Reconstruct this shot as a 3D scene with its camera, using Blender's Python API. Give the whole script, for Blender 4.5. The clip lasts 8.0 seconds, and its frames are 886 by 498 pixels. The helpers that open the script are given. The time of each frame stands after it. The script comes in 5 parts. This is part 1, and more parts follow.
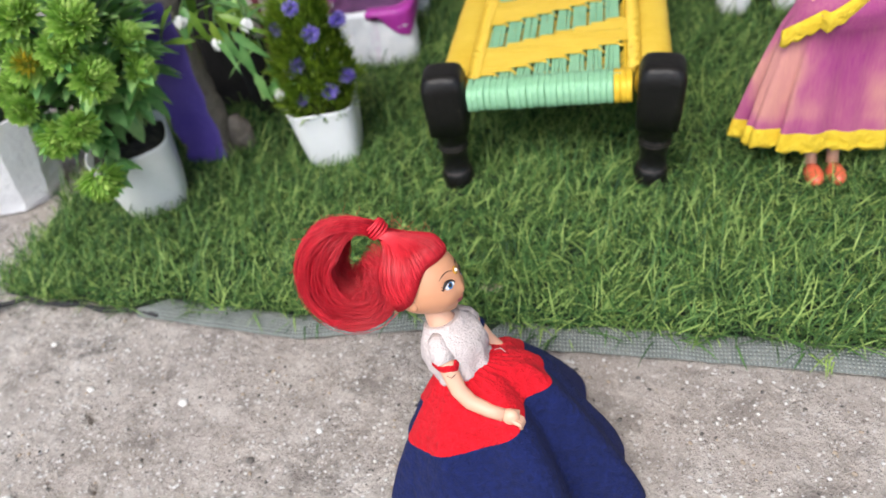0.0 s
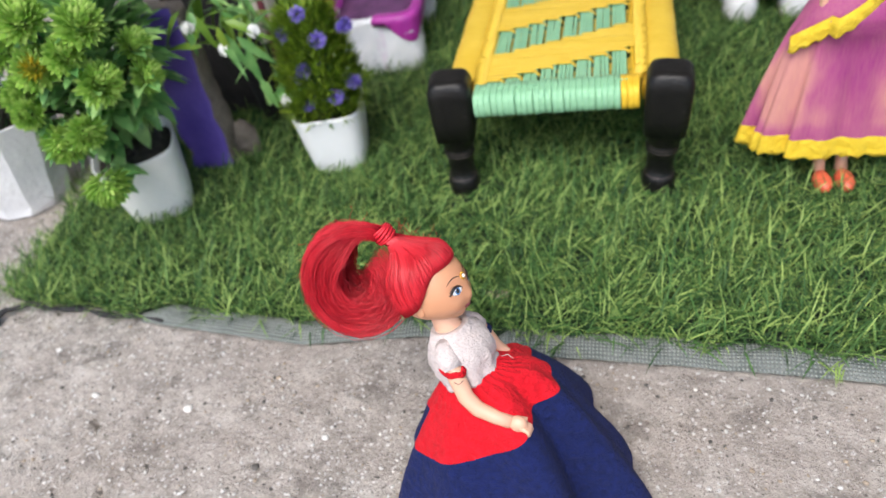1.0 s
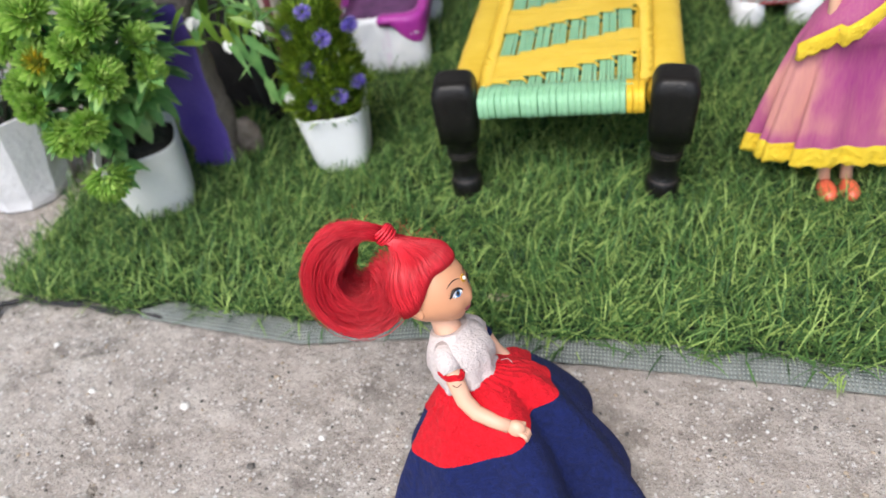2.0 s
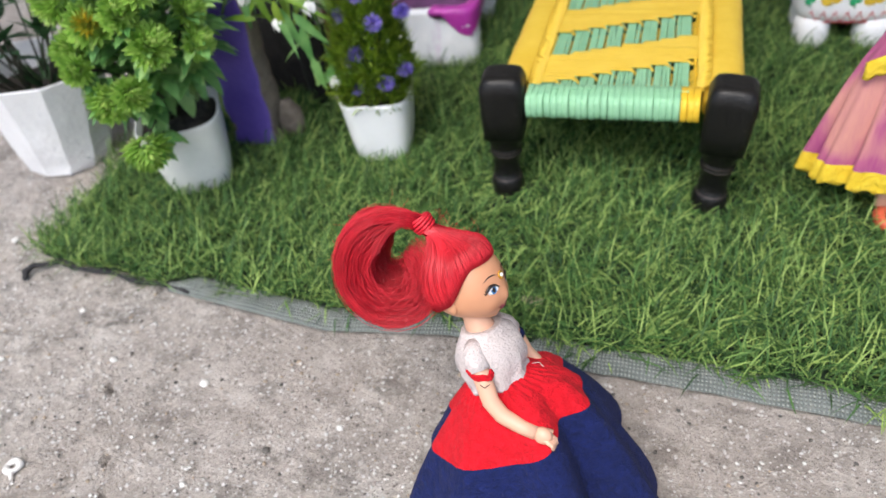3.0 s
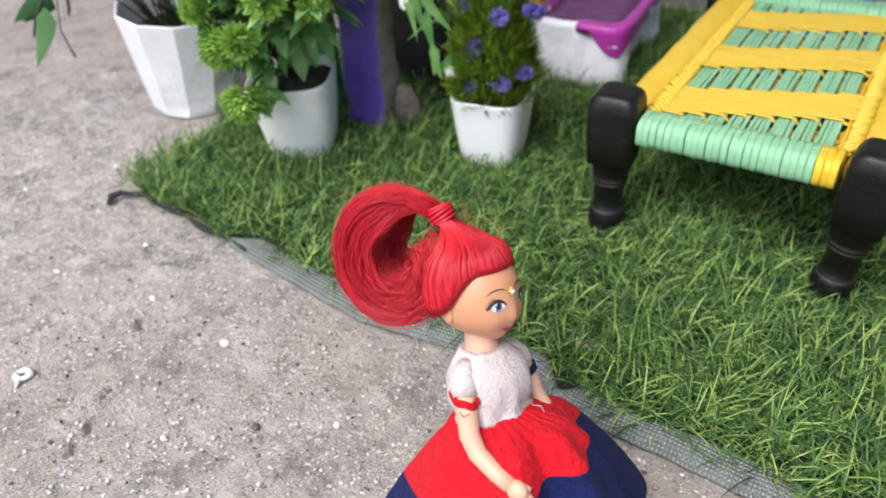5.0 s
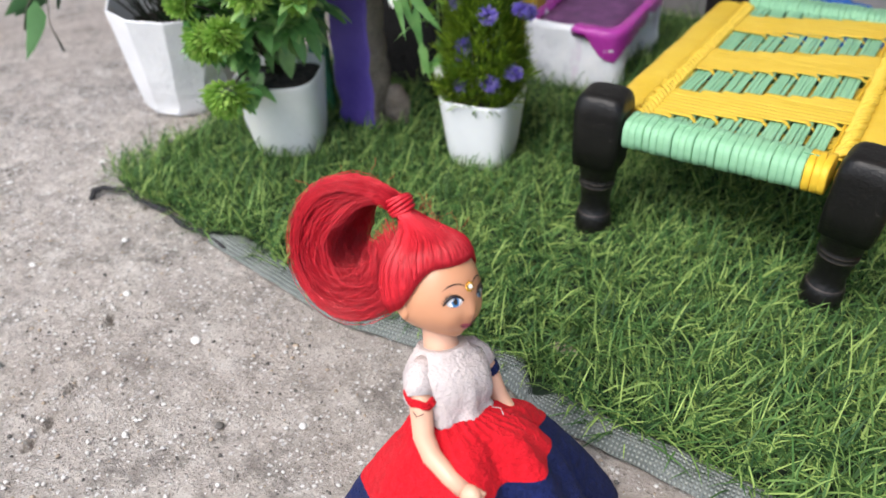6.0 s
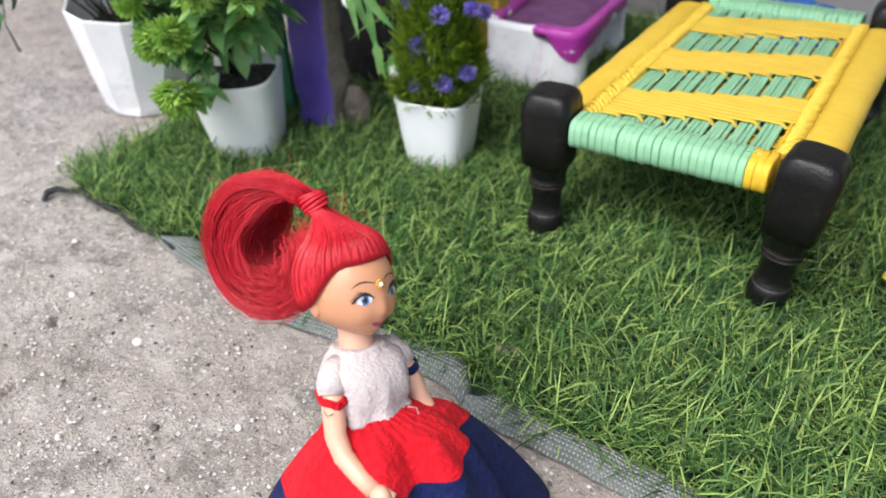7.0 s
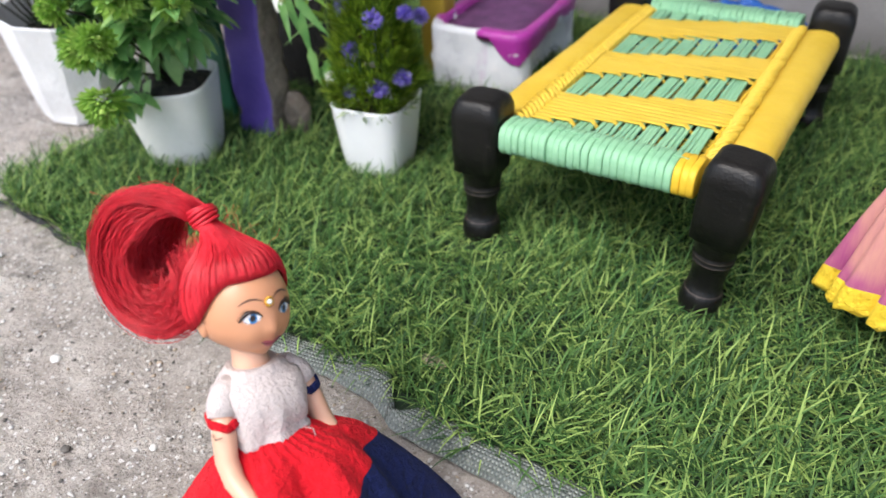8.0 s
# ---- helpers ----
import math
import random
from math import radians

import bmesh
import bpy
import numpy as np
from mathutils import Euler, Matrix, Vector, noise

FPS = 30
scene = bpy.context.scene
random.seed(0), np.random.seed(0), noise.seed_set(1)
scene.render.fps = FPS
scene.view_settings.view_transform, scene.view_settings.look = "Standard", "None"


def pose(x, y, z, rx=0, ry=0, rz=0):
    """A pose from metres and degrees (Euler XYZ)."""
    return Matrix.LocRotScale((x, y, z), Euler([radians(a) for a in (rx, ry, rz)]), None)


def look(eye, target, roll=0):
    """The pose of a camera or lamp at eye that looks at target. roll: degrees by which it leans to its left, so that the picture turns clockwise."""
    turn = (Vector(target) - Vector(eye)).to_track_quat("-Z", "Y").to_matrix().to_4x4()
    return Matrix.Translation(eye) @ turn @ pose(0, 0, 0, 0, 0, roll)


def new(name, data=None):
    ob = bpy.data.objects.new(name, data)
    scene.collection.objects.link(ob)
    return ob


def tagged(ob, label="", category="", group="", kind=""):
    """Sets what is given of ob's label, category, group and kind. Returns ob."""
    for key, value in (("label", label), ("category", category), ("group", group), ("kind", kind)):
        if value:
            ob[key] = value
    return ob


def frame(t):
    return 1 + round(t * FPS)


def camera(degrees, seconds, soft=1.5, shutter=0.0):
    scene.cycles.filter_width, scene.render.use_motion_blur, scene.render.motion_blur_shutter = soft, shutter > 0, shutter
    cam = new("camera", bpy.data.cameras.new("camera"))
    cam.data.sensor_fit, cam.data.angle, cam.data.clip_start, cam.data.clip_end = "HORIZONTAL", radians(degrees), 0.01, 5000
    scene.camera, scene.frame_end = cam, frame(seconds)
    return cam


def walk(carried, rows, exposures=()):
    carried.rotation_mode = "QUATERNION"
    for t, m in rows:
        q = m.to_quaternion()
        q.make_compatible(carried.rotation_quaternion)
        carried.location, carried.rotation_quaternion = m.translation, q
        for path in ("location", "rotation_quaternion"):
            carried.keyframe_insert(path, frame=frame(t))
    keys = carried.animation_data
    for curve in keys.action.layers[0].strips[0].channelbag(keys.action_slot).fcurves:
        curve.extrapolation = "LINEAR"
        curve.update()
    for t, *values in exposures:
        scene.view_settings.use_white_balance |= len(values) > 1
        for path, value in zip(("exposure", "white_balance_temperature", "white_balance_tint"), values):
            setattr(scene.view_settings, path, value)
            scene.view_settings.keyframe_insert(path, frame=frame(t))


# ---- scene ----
cam = camera(58.17, 8.0)
cam.data.dof.use_dof = True
cam.data.dof.focus_distance = 0.47
cam.data.dof.aperture_fstop = 7.5
PATH = [
    (0, (0.1446, -0.6553, 0.5043), (-0.0820, 0.0758, -0.1393), -12.57),
    (0.5, (0.1436, -0.6551, 0.5037), (-0.0859, 0.0785, -0.1359), -12.63),
    (1, (0.1418, -0.6542, 0.5020), (-0.0894, 0.0821, -0.1340), -12.56),
    (2.5, (0.1408, -0.6502, 0.4964), (-0.1033, 0.0856, -0.1354), -10.30),
    (3, (0.1318, -0.6431, 0.4848), (-0.1366, 0.0880, -0.1425), -8.44),
    (3.5, (0.1305, -0.6176, 0.4530), (-0.1884, 0.0994, -0.1669), -6.82),
    (4, (0.1381, -0.6098, 0.4362), (-0.2407, 0.0895, -0.1700), -5.54),
    (4.5, (0.1654, -0.5932, 0.4324), (-0.2574, 0.0927, -0.1599), -4.11),
    (6, (0.2006, -0.5587, 0.4084), (-0.2646, 0.1191, -0.1610), -2.51),
    (6.5, (0.2181, -0.5455, 0.4027), (-0.2458, 0.1358, -0.1635), -2.29),
    (7, (0.2330, -0.5355, 0.4018), (-0.2290, 0.1478, -0.1636), -2.39),
    (7.5, (0.2452, -0.5204, 0.3999), (-0.2067, 0.1704, -0.1646), -2.22),
    (8, (0.2596, -0.5026, 0.3975), (-0.1822, 0.1952, -0.1663), -2.19),
]
walk(cam, [(t, look(eye, aim, roll)) for t, eye, aim, roll in PATH], [(0, 0.93), (2.5, 0.92), (3, 0.88), (4, 0.95), (6, 0.98), (7, 1.03), (8, 1.06)])

# ---- world and light: soft open shade under a bright, hazy sky ----
world = bpy.data.worlds.new("world")
scene.world = world
world.use_nodes = True
wn = world.node_tree
sky = wn.nodes.new("ShaderNodeTexSky")
sky.sky_type = "NISHITA"
sky.sun_disc = False
sky.sun_elevation, sky.sun_rotation = radians(60), radians(188)
sky.air_density, sky.dust_density, sky.ozone_density = 1.0, 3.0, 1.0
wn.links.new(sky.outputs[0], wn.nodes["Background"].inputs[0])
wn.nodes["Background"].inputs[1].default_value = 0.136
sun_data = bpy.data.lights.new("sun", "SUN")
sun_data.energy, sun_data.angle, sun_data.color = 1.9, radians(42), (0.98, 0.98, 0.98)
sun = new("sun", sun_data)
sun.matrix_world = look((-0.12, -0.72, 1.27), (0, 0, 0))

# ---- materials ----


def node_mat(name):
    m = bpy.data.materials.new(name)
    m.use_nodes = True
    nt = m.node_tree
    return m, nt, nt.nodes["Principled BSDF"]


def coords(nt, kind="Object", scale=(1, 1, 1)):
    tc = nt.nodes.new("ShaderNodeTexCoord")
    mp = nt.nodes.new("ShaderNodeMapping")
    mp.inputs["Scale"].default_value = scale
    nt.links.new(tc.outputs[kind], mp.inputs[0])
    return mp.outputs[0]


def noise_tex(nt, vec, scale, detail=4, rough=0.6):
    n = nt.nodes.new("ShaderNodeTexNoise")
    n.inputs["Scale"].default_value, n.inputs["Detail"].default_value, n.inputs["Roughness"].default_value = scale, detail, rough
    nt.links.new(vec, n.inputs["Vector"])
    return n.outputs["Fac"]


def ramp(nt, fac, stops):
    r = nt.nodes.new("ShaderNodeValToRGB")
    while len(r.color_ramp.elements) < len(stops):
        r.color_ramp.elements.new(0.5)
    for e, (p, c) in zip(r.color_ramp.elements, stops):
        e.position, e.color = p, (*c, 1) if len(c) == 3 else c
    nt.links.new(fac, r.inputs[0])
    return r.outputs[0]


def mixed(nt, fac, a, b, blend="MIX"):
    m = nt.nodes.new("ShaderNodeMix")
    m.data_type, m.blend_type = "RGBA", blend
    for sock, val in ((m.inputs[0], fac), (m.inputs[6], a), (m.inputs[7], b)):
        if isinstance(val, (int, float)):
            sock.default_value = val
        elif isinstance(val, tuple):
            sock.default_value = (*val, 1)
        else:
            nt.links.new(val, sock)
    return m.outputs[2]


def bumped(nt, bsdf, height, strength, distance, prev=None):
    b = nt.nodes.new("ShaderNodeBump")
    b.inputs["Strength"].default_value, b.inputs["Distance"].default_value = strength, distance
    nt.links.new(height, b.inputs["Height"])
    if prev is not None:
        nt.links.new(prev, b.inputs["Normal"])
    nt.links.new(b.outputs[0], bsdf.inputs["Normal"])
    return b.outputs[0]


def plain(name, dark, light, rough=0.5, grain=60, fine=600, bump=0.15, dist=0.0006, metal=0.0, spec=0.5, stretch=(1, 1, 1), stains=None):
    """A surface with variation at two scales and a fine relief."""
    m, nt, b = node_mat(name)
    v = coords(nt, "Object", stretch)
    big, small = noise_tex(nt, v, grain), noise_tex(nt, v, fine)
    col = ramp(nt, big, [(0.3, dark), (0.7, light)])
    col = mixed(nt, 0.25, col, ramp(nt, small, [(0.3, dark), (0.7, light)]))
    if stains:
        s = ramp(nt, noise_tex(nt, v, stains[1], 6, 0.7), [(stains[2], (0, 0, 0)), (stains[2] + 0.12, (1, 1, 1))])
        col = mixed(nt, s, col, stains[0])
    nt.links.new(col, b.inputs["Base Color"])
    b.inputs["Roughness"].default_value, b.inputs["Metallic"].default_value = rough, metal
    b.inputs["Specular IOR Level"].default_value = spec
    n1 = bumped(nt, b, small, bump, dist)
    bumped(nt, b, big, bump, dist * 4, n1)
    return m


def leafy(name, dark, mid, light, rough=0.45, trans=0.25, spec=0.5, drift=0.3):
    """Foliage or plastic grass: every blade takes its own tone."""
    m, nt, b = node_mat(name)
    geo = nt.nodes.new("ShaderNodeNewGeometry")
    col = ramp(nt, geo.outputs["Random Per Island"], [(0.0, dark), (0.52, mid), (1.0, light)])
    v = coords(nt)
    col = mixed(nt, drift, col, ramp(nt, noise_tex(nt, v, 40), [(0.3, dark), (0.7, light)]))
    nt.links.new(col, b.inputs["Base Color"])
    b.inputs["Roughness"].default_value = rough
    b.inputs["Specular IOR Level"].default_value = spec
    out = nt.nodes["Material Output"]
    tr = nt.nodes.new("ShaderNodeBsdfTranslucent")
    nt.links.new(col, tr.inputs[0])
    mx = nt.nodes.new("ShaderNodeMixShader")
    mx.inputs[0].default_value = trans
    nt.links.new(b.outputs[0], mx.inputs[1])
    nt.links.new(tr.outputs[0], mx.inputs[2])
    nt.links.new(mx.outputs[0], out.inputs[0])
    bumped(nt, b, noise_tex(nt, v, 500), 0.15, 0.0005)
    return m


def concrete():
    m, nt, b = node_mat("rough concrete")
    v = coords(nt)
    big = ramp(nt, noise_tex(nt, v, 7, 9, 0.72), [(0.36, (0.30, 0.267, 0.234)), (0.5, (0.55, 0.495, 0.442)), (0.64, (0.72, 0.655, 0.59))])
    mid = ramp(nt, noise_tex(nt, v, 62, 6, 0.72), [(0.36, (0.15, 0.132, 0.116)), (0.46, (0.46, 0.412, 0.37)), (0.62, (0.72, 0.66, 0.605))])
    col = mixed(nt, 0.5, big, mid)
    fine = noise_tex(nt, v, 420, 4, 0.7)
    col = mixed(nt, 0.32, col, ramp(nt, fine, [(0.36, (0.10, 0.088, 0.076)), (0.5, (0.38, 0.335, 0.295)), (0.64, (0.70, 0.65, 0.60))]))
    col = mixed(nt, ramp(nt, noise_tex(nt, v, 24, 10, 0.75), [(0.51, (0, 0, 0)), (0.60, (0.8, 0.8, 0.8))]), col, (0.70, 0.65, 0.595))
    col = mixed(nt, ramp(nt, noise_tex(nt, v, 17, 10, 0.75), [(0.38, (0.75, 0.75, 0.75)), (0.47, (0, 0, 0))]), col, (0.19, 0.168, 0.148))
    # embedded chips, pale and dark
    for scale, lo, hi, tint, amount in ((260, 0.18, 0.24, (0.11, 0.095, 0.085), 0.70), (150, 0.19, 0.22, (0.84, 0.82, 0.80), 0.50), (330, 0.20, 0.24, (0.82, 0.80, 0.78), 0.62), (75, 0.10, 0.13, (0.62, 0.59, 0.55), 0.72), (110, 0.13, 0.18, (0.15, 0.125, 0.11), 0.72)):
        vo = nt.nodes.new("ShaderNodeTexVoronoi")
        vo.inputs["Scale"].default_value = scale
        wob = nt.nodes.new("ShaderNodeVectorMath")
        wob.operation = "ADD"
        nz = nt.nodes.new("ShaderNodeTexNoise")
        nz.inputs["Scale"].default_value = scale * 1.5
        sc = nt.nodes.new("ShaderNodeVectorMath")
        sc.operation = "SCALE"
        sc.inputs[3].default_value = 0.8 / scale
        nt.links.new(nz.outputs["Color"], sc.inputs[0])
        nt.links.new(v, nz.inputs["Vector"])
        nt.links.new(v, wob.inputs[0])
        nt.links.new(sc.outputs[0], wob.inputs[1])
        nt.links.new(wob.outputs[0], vo.inputs["Vector"])
        near = ramp(nt, vo.outputs["Distance"], [(lo, (1, 1, 1)), (hi + 0.05, (0, 0, 0))])
        pick = ramp(nt, vo.outputs["Color"], [(amount, (0, 0, 0)), (amount + 0.04, (1, 1, 1))])
        col = mixed(nt, mixed(nt, 1.0, near, pick, "MULTIPLY"), col, tint)
    # damp, browner film that drifts over the slab
    col = mixed(nt, ramp(nt, noise_tex(nt, v, 2.2, 3), [(0.42, (0, 0, 0)), (0.70, (0.6, 0.6, 0.6))]), col, (0.40, 0.335, 0.285))
    nt.links.new(col, b.inputs["Base Color"])
    b.inputs["Roughness"].default_value = 0.85
    n1 = bumped(nt, b, fine, 1.0, 0.0034)
    bumped(nt, b, noise_tex(nt, v, 62, 6, 0.72), 0.9, 0.011, n1)
    return m


def woven(name, a, b_col, pitch, rough=0.8):
    """A coarse plain weave, one thread over, one under."""
    m, nt, b = node_mat(name)
    v = coords(nt, "UV")
    ch = nt.nodes.new("ShaderNodeTexChecker")
    ch.inputs["Scale"].default_value = pitch
    nt.links.new(v, ch.inputs["Vector"])
    waves = []
    for axis in ("X", "Y"):
        w = nt.nodes.new("ShaderNodeTexWave")
        w.bands_direction = axis
        w.inputs["Scale"].default_value = pitch
        w.inputs["Distortion"].default_value = 0.3
        nt.links.new(v, w.inputs["Vector"])
        waves.append(w.outputs["Fac"])
    both = mixed(nt, 1.0, waves[0], waves[1], "MULTIPLY")
    n = noise_tex(nt, coords(nt), 45, 5)
    col = mixed(nt, both, a, b_col)
    col = mixed(nt, ramp(nt, n, [(0.35, (0, 0, 0)), (0.75, (0.6, 0.6, 0.6))]), col, tuple(0.55 * c + 0.06 for c in b_col))
    nt.links.new(col, b.inputs["Base Color"])
    b.inputs["Roughness"].default_value = rough
    bumped(nt, b, both, 1.0, 0.0020)
    return m


def fabric(name, col_a, col_b, scale=800, bump=0.8, dist=0.0022, rough=0.85, wrinkle=190):
    m, nt, b = node_mat(name)
    v = coords(nt)
    n = noise_tex(nt, v, scale, 3)
    w = noise_tex(nt, v, wrinkle, 3)
    nt.links.new(ramp(nt, w, [(0.3, col_a), (0.7, col_b)]), b.inputs["Base Color"])
    b.inputs["Roughness"].default_value = rough
    b.inputs["Specular IOR Level"].default_value = 0.2
    b.inputs["Sheen Weight"].default_value = 0.02
    n1 = bumped(nt, b, n, bump, dist * 0.4)
    bumped(nt, b, w, bump, dist, n1)
    return m


def sari_silk():
    m, nt, b = node_mat("shot silk")
    v = coords(nt, "Object", (1, 1, 0.7))
    sep = nt.nodes.new("ShaderNodeSeparateXYZ")
    nt.links.new(coords(nt), sep.inputs[0])
    # dyed magenta above, peach across the middle
    dye = ramp(nt, sep.outputs["Z"], [(0.045, (0.44, 0.44, 0.44)), (0.075, (0.58, 0.58, 0.58)), (0.115, (0.56, 0.56, 0.56)), (0.160, (0.36, 0.36, 0.36))])
    n = mixed(nt, 0.55, noise_tex(nt, v, 16, 2, 0.5), dye)
    col = ramp(nt, n, [(0.42, (0.27, 0.024, 0.15)), (0.50, (0.38, 0.085, 0.18)), (0.56, (0.56, 0.25, 0.20))])
    col = mixed(nt, 0.15, col, ramp(nt, noise_tex(nt, coords(nt, "Object", (8, 8, 1)), 60), [(0.3, (0.4, 0.08, 0.3)), (0.7, (0.75, 0.4, 0.36))]))
    nt.links.new(col, b.inputs["Base Color"])
    b.inputs["Roughness"].default_value = 0.6
    b.inputs["Specular IOR Level"].default_value = 0.3
    b.inputs["Sheen Weight"].default_value = 0.05
    bumped(nt, b, noise_tex(nt, v, 900, 2), 0.3, 0.0004)
    return m


def painted_block():
    m, nt, b = node_mat("chipped white limewash")
    v = coords(nt)
    n = noise_tex(nt, v, 22, 6, 0.65)
    col = ramp(nt, n, [(0.30, (0.50, 0.47, 0.55)), (0.45, (0.70, 0.72, 0.76)), (0.7, (0.82, 0.82, 0.84))])
    streak = noise_tex(nt, coords(nt, "Object", (40, 40, 6)), 1.0, 3)
    col = mixed(nt, ramp(nt, streak, [(0.62, (0, 0, 0)), (0.72, (0.5, 0.5, 0.5))]), col, (0.62, 0.42, 0.62))
    nt.links.new(col, b.inputs["Base Color"])
    b.inputs["Roughness"].default_value = 0.75
    bumped(nt, b, n, 0.8, 0.004)
    return m


CONCRETE = concrete()
PLASTER = plain("grey cement plaster", (0.24, 0.222, 0.21), (0.36, 0.335, 0.32), 0.9, 14, 300, 0.5, 0.002)
BACKING = plain("dark green mat backing", (0.004, 0.012, 0.006), (0.010, 0.024, 0.010), 0.85, 40, 500)
GRASS = leafy("plastic grass", (0.013, 0.048, 0.019), (0.078, 0.190, 0.052), (0.40, 0.54, 0.155), 0.5, 0.30, 0.18, 0.12)
TAPE = woven("grey green webbing", (0.10, 0.115, 0.105), (0.40, 0.43, 0.395), 105)
DARK_EDGE = plain("black thread and edge shade", (0.008, 0.008, 0.01), (0.03, 0.028, 0.03), 0.8, 200, 900)
STRAW = plain("dry straw thread", (0.24, 0.21, 0.14), (0.42, 0.38, 0.28), 0.8, 100, 600)
STONE_W = plain("white chip", (0.50, 0.48, 0.45), (0.74, 0.72, 0.69), 0.6, 150, 900, 0.3, 0.0005)
STONE_D = plain("dark chip", (0.05, 0.045, 0.04), (0.16, 0.145, 0.13), 0.8, 150, 900, 0.3, 0.0005)
STONE_T = plain("tan chip", (0.30, 0.24, 0.18), (0.50, 0.40, 0.30), 0.8, 150, 900, 0.3, 0.0005)
BLACK_WOOD = plain("black lacquered wood", (0.003, 0.003, 0.003), (0.010, 0.009, 0.008), 0.42, 35, 400, 0.35, 0.0012, spec=0.32, stains=((0.055, 0.048, 0.042), 70, 0.66))
RAW_WOOD = plain("rubbed bare wood", (0.018, 0.014, 0.012), (0.065, 0.048, 0.036), 0.6, 90, 500)
YELLOW = plain("yellow plastic tape", (0.66, 0.43, 0.030), (0.76, 0.54, 0.065), 0.58, 35, 300, 0.2, 0.0006, stains=((0.36, 0.22, 0.05), 26, 0.70))
ORANGE = plain("orange yellow cord", (0.70, 0.42, 0.018), (0.80, 0.53, 0.04), 0.6, 40, 300, 0.2, 0.0006)
GREEN_TAPE = plain("mint green plastic tape", (0.20, 0.45, 0.25), (0.30, 0.56, 0.34), 0.68, 35, 300, 0.2, 0.0006, stains=((0.10, 0.20, 0.10), 40, 0.70))
POT_WHITE = plain("glossy white plastic", (0.78, 0.79, 0.80), (0.84, 0.85, 0.86), 0.28, 20, 300, 0.05, 0.0003)
POT_CREAM = plain("dull white plastic", (0.70, 0.70, 0.66), (0.81, 0.81, 0.78), 0.38, 18, 200, 0.08, 0.0005, stains=((0.42, 0.42, 0.36), 14, 0.62))
PAPER_WHITE = plain("matt white paint", (0.70, 0.70, 0.71), (0.82, 0.82, 0.83), 0.6, 26, 200, 0.35, 0.0016, stains=((0.50, 0.49, 0.50), 22, 0.64))
SOIL = plain("dark potting soil", (0.015, 0.012, 0.01), (0.09, 0.075, 0.06), 0.95, 120, 700, 0.8, 0.003)
NEEDLE = leafy("bushy needle foliage", (0.025, 0.085, 0.010), (0.135, 0.28, 0.020), (0.48, 0.62, 0.07), 0.5, 0.28, 0.25)
ROSETTE = leafy("fleshy rosette foliage", (0.12, 0.30, 0.03), (0.36, 0.60, 0.10), (0.66, 0.83, 0.26), 0.38, 0.30, 0.4)
ROSETTE_Y = leafy("yellow centred rosette", (0.20, 0.28, 0.03), (0.40, 0.38, 0.03), (0.62, 0.42, 0.02), 0.45, 0.2)
LEAF = leafy("smooth green leaf", (0.040, 0.15, 0.040), (0.15, 0.39, 0.10), (0.46, 0.68, 0.25), 0.36, 0.33)
LEAF_D = leafy("deep green leaf", (0.012, 0.045, 0.018), (0.030, 0.095, 0.035), (0.07, 0.17, 0.055), 0.5, 0.15, 0.25)
LEAF_L = leafy("lime green leaf", (0.08, 0.18, 0.025), (0.15, 0.29, 0.03), (0.30, 0.42, 0.05), 0.4, 0.25)
STEM = plain("dark plastic stem", (0.02, 0.018, 0.015), (0.06, 0.06, 0.03), 0.6, 80, 400)
STEM_G = plain("green stem", (0.04, 0.10, 0.02), (0.10, 0.20, 0.04), 0.5, 80, 400)
PETAL = leafy("violet petals", (0.15, 0.10, 0.50), (0.27, 0.20, 0.72), (0.52, 0.46, 0.86), 0.5, 0.3)
BUD = leafy("white bud", (0.66, 0.66, 0.62), (0.78, 0.78, 0.75), (0.86, 0.86, 0.84), 0.5, 0.2)
VIOLET = plain("violet poster paint", (0.085, 0.05, 0.31), (0.15, 0.095, 0.43), 0.65, 22, 220, 0.35, 0.0015, stains=((0.17, 0.11, 0.48), 18, 0.60))
BROWN_STONE = plain("brown rubble stone", (0.09, 0.075, 0.062), (0.26, 0.22, 0.18), 0.85, 45, 300, 0.7, 0.003, stains=((0.40, 0.36, 0.30), 30, 0.6))
# near black: the gap's shade put into colour, also used for the bud pot
NEAR_BLACK = plain("near black matt", (0.003, 0.003, 0.003), (0.012, 0.010, 0.009), 0.95, 40, 300, 0.6, 0.003)
CREAM = plain("cream paint", (0.38, 0.34, 0.29), (0.52, 0.47, 0.41), 0.7, 30, 300, 0.3, 0.001)
MAROON = plain("maroon paint", (0.10, 0.02, 0.03), (0.17, 0.04, 0.055), 0.6, 30, 300, 0.3, 0.001)
OLIVE_BOARD = plain("dark green board", (0.008, 0.085, 0.045), (0.02, 0.14, 0.075), 0.5, 25, 300, 0.2, 0.001)
OCHRE = plain("ochre paint", (0.30, 0.20, 0.015), (0.42, 0.29, 0.03), 0.6, 25, 300, 0.2, 0.001)
WHITEWASH = painted_block()
MAGENTA = plain("glossy magenta paint", (0.34, 0.025, 0.27), (0.50, 0.06, 0.40), 0.32, 30, 250, 0.3, 0.0015)
PURPLE_SOIL = plain("violet smeared interior", (0.05, 0.02, 0.06), (0.20, 0.07, 0.20), 0.7, 40, 300, 0.4, 0.002)
BLUE_FILM = plain("blue plastic film", (0.01, 0.06, 0.35), (0.05, 0.20, 0.62), 0.15, 40, 300, 0.6, 0.004)
SKIN = plain("doll vinyl", (0.53, 0.245, 0.130), (0.57, 0.275, 0.150), 0.38, 12, 300, 0.03, 0.0002)
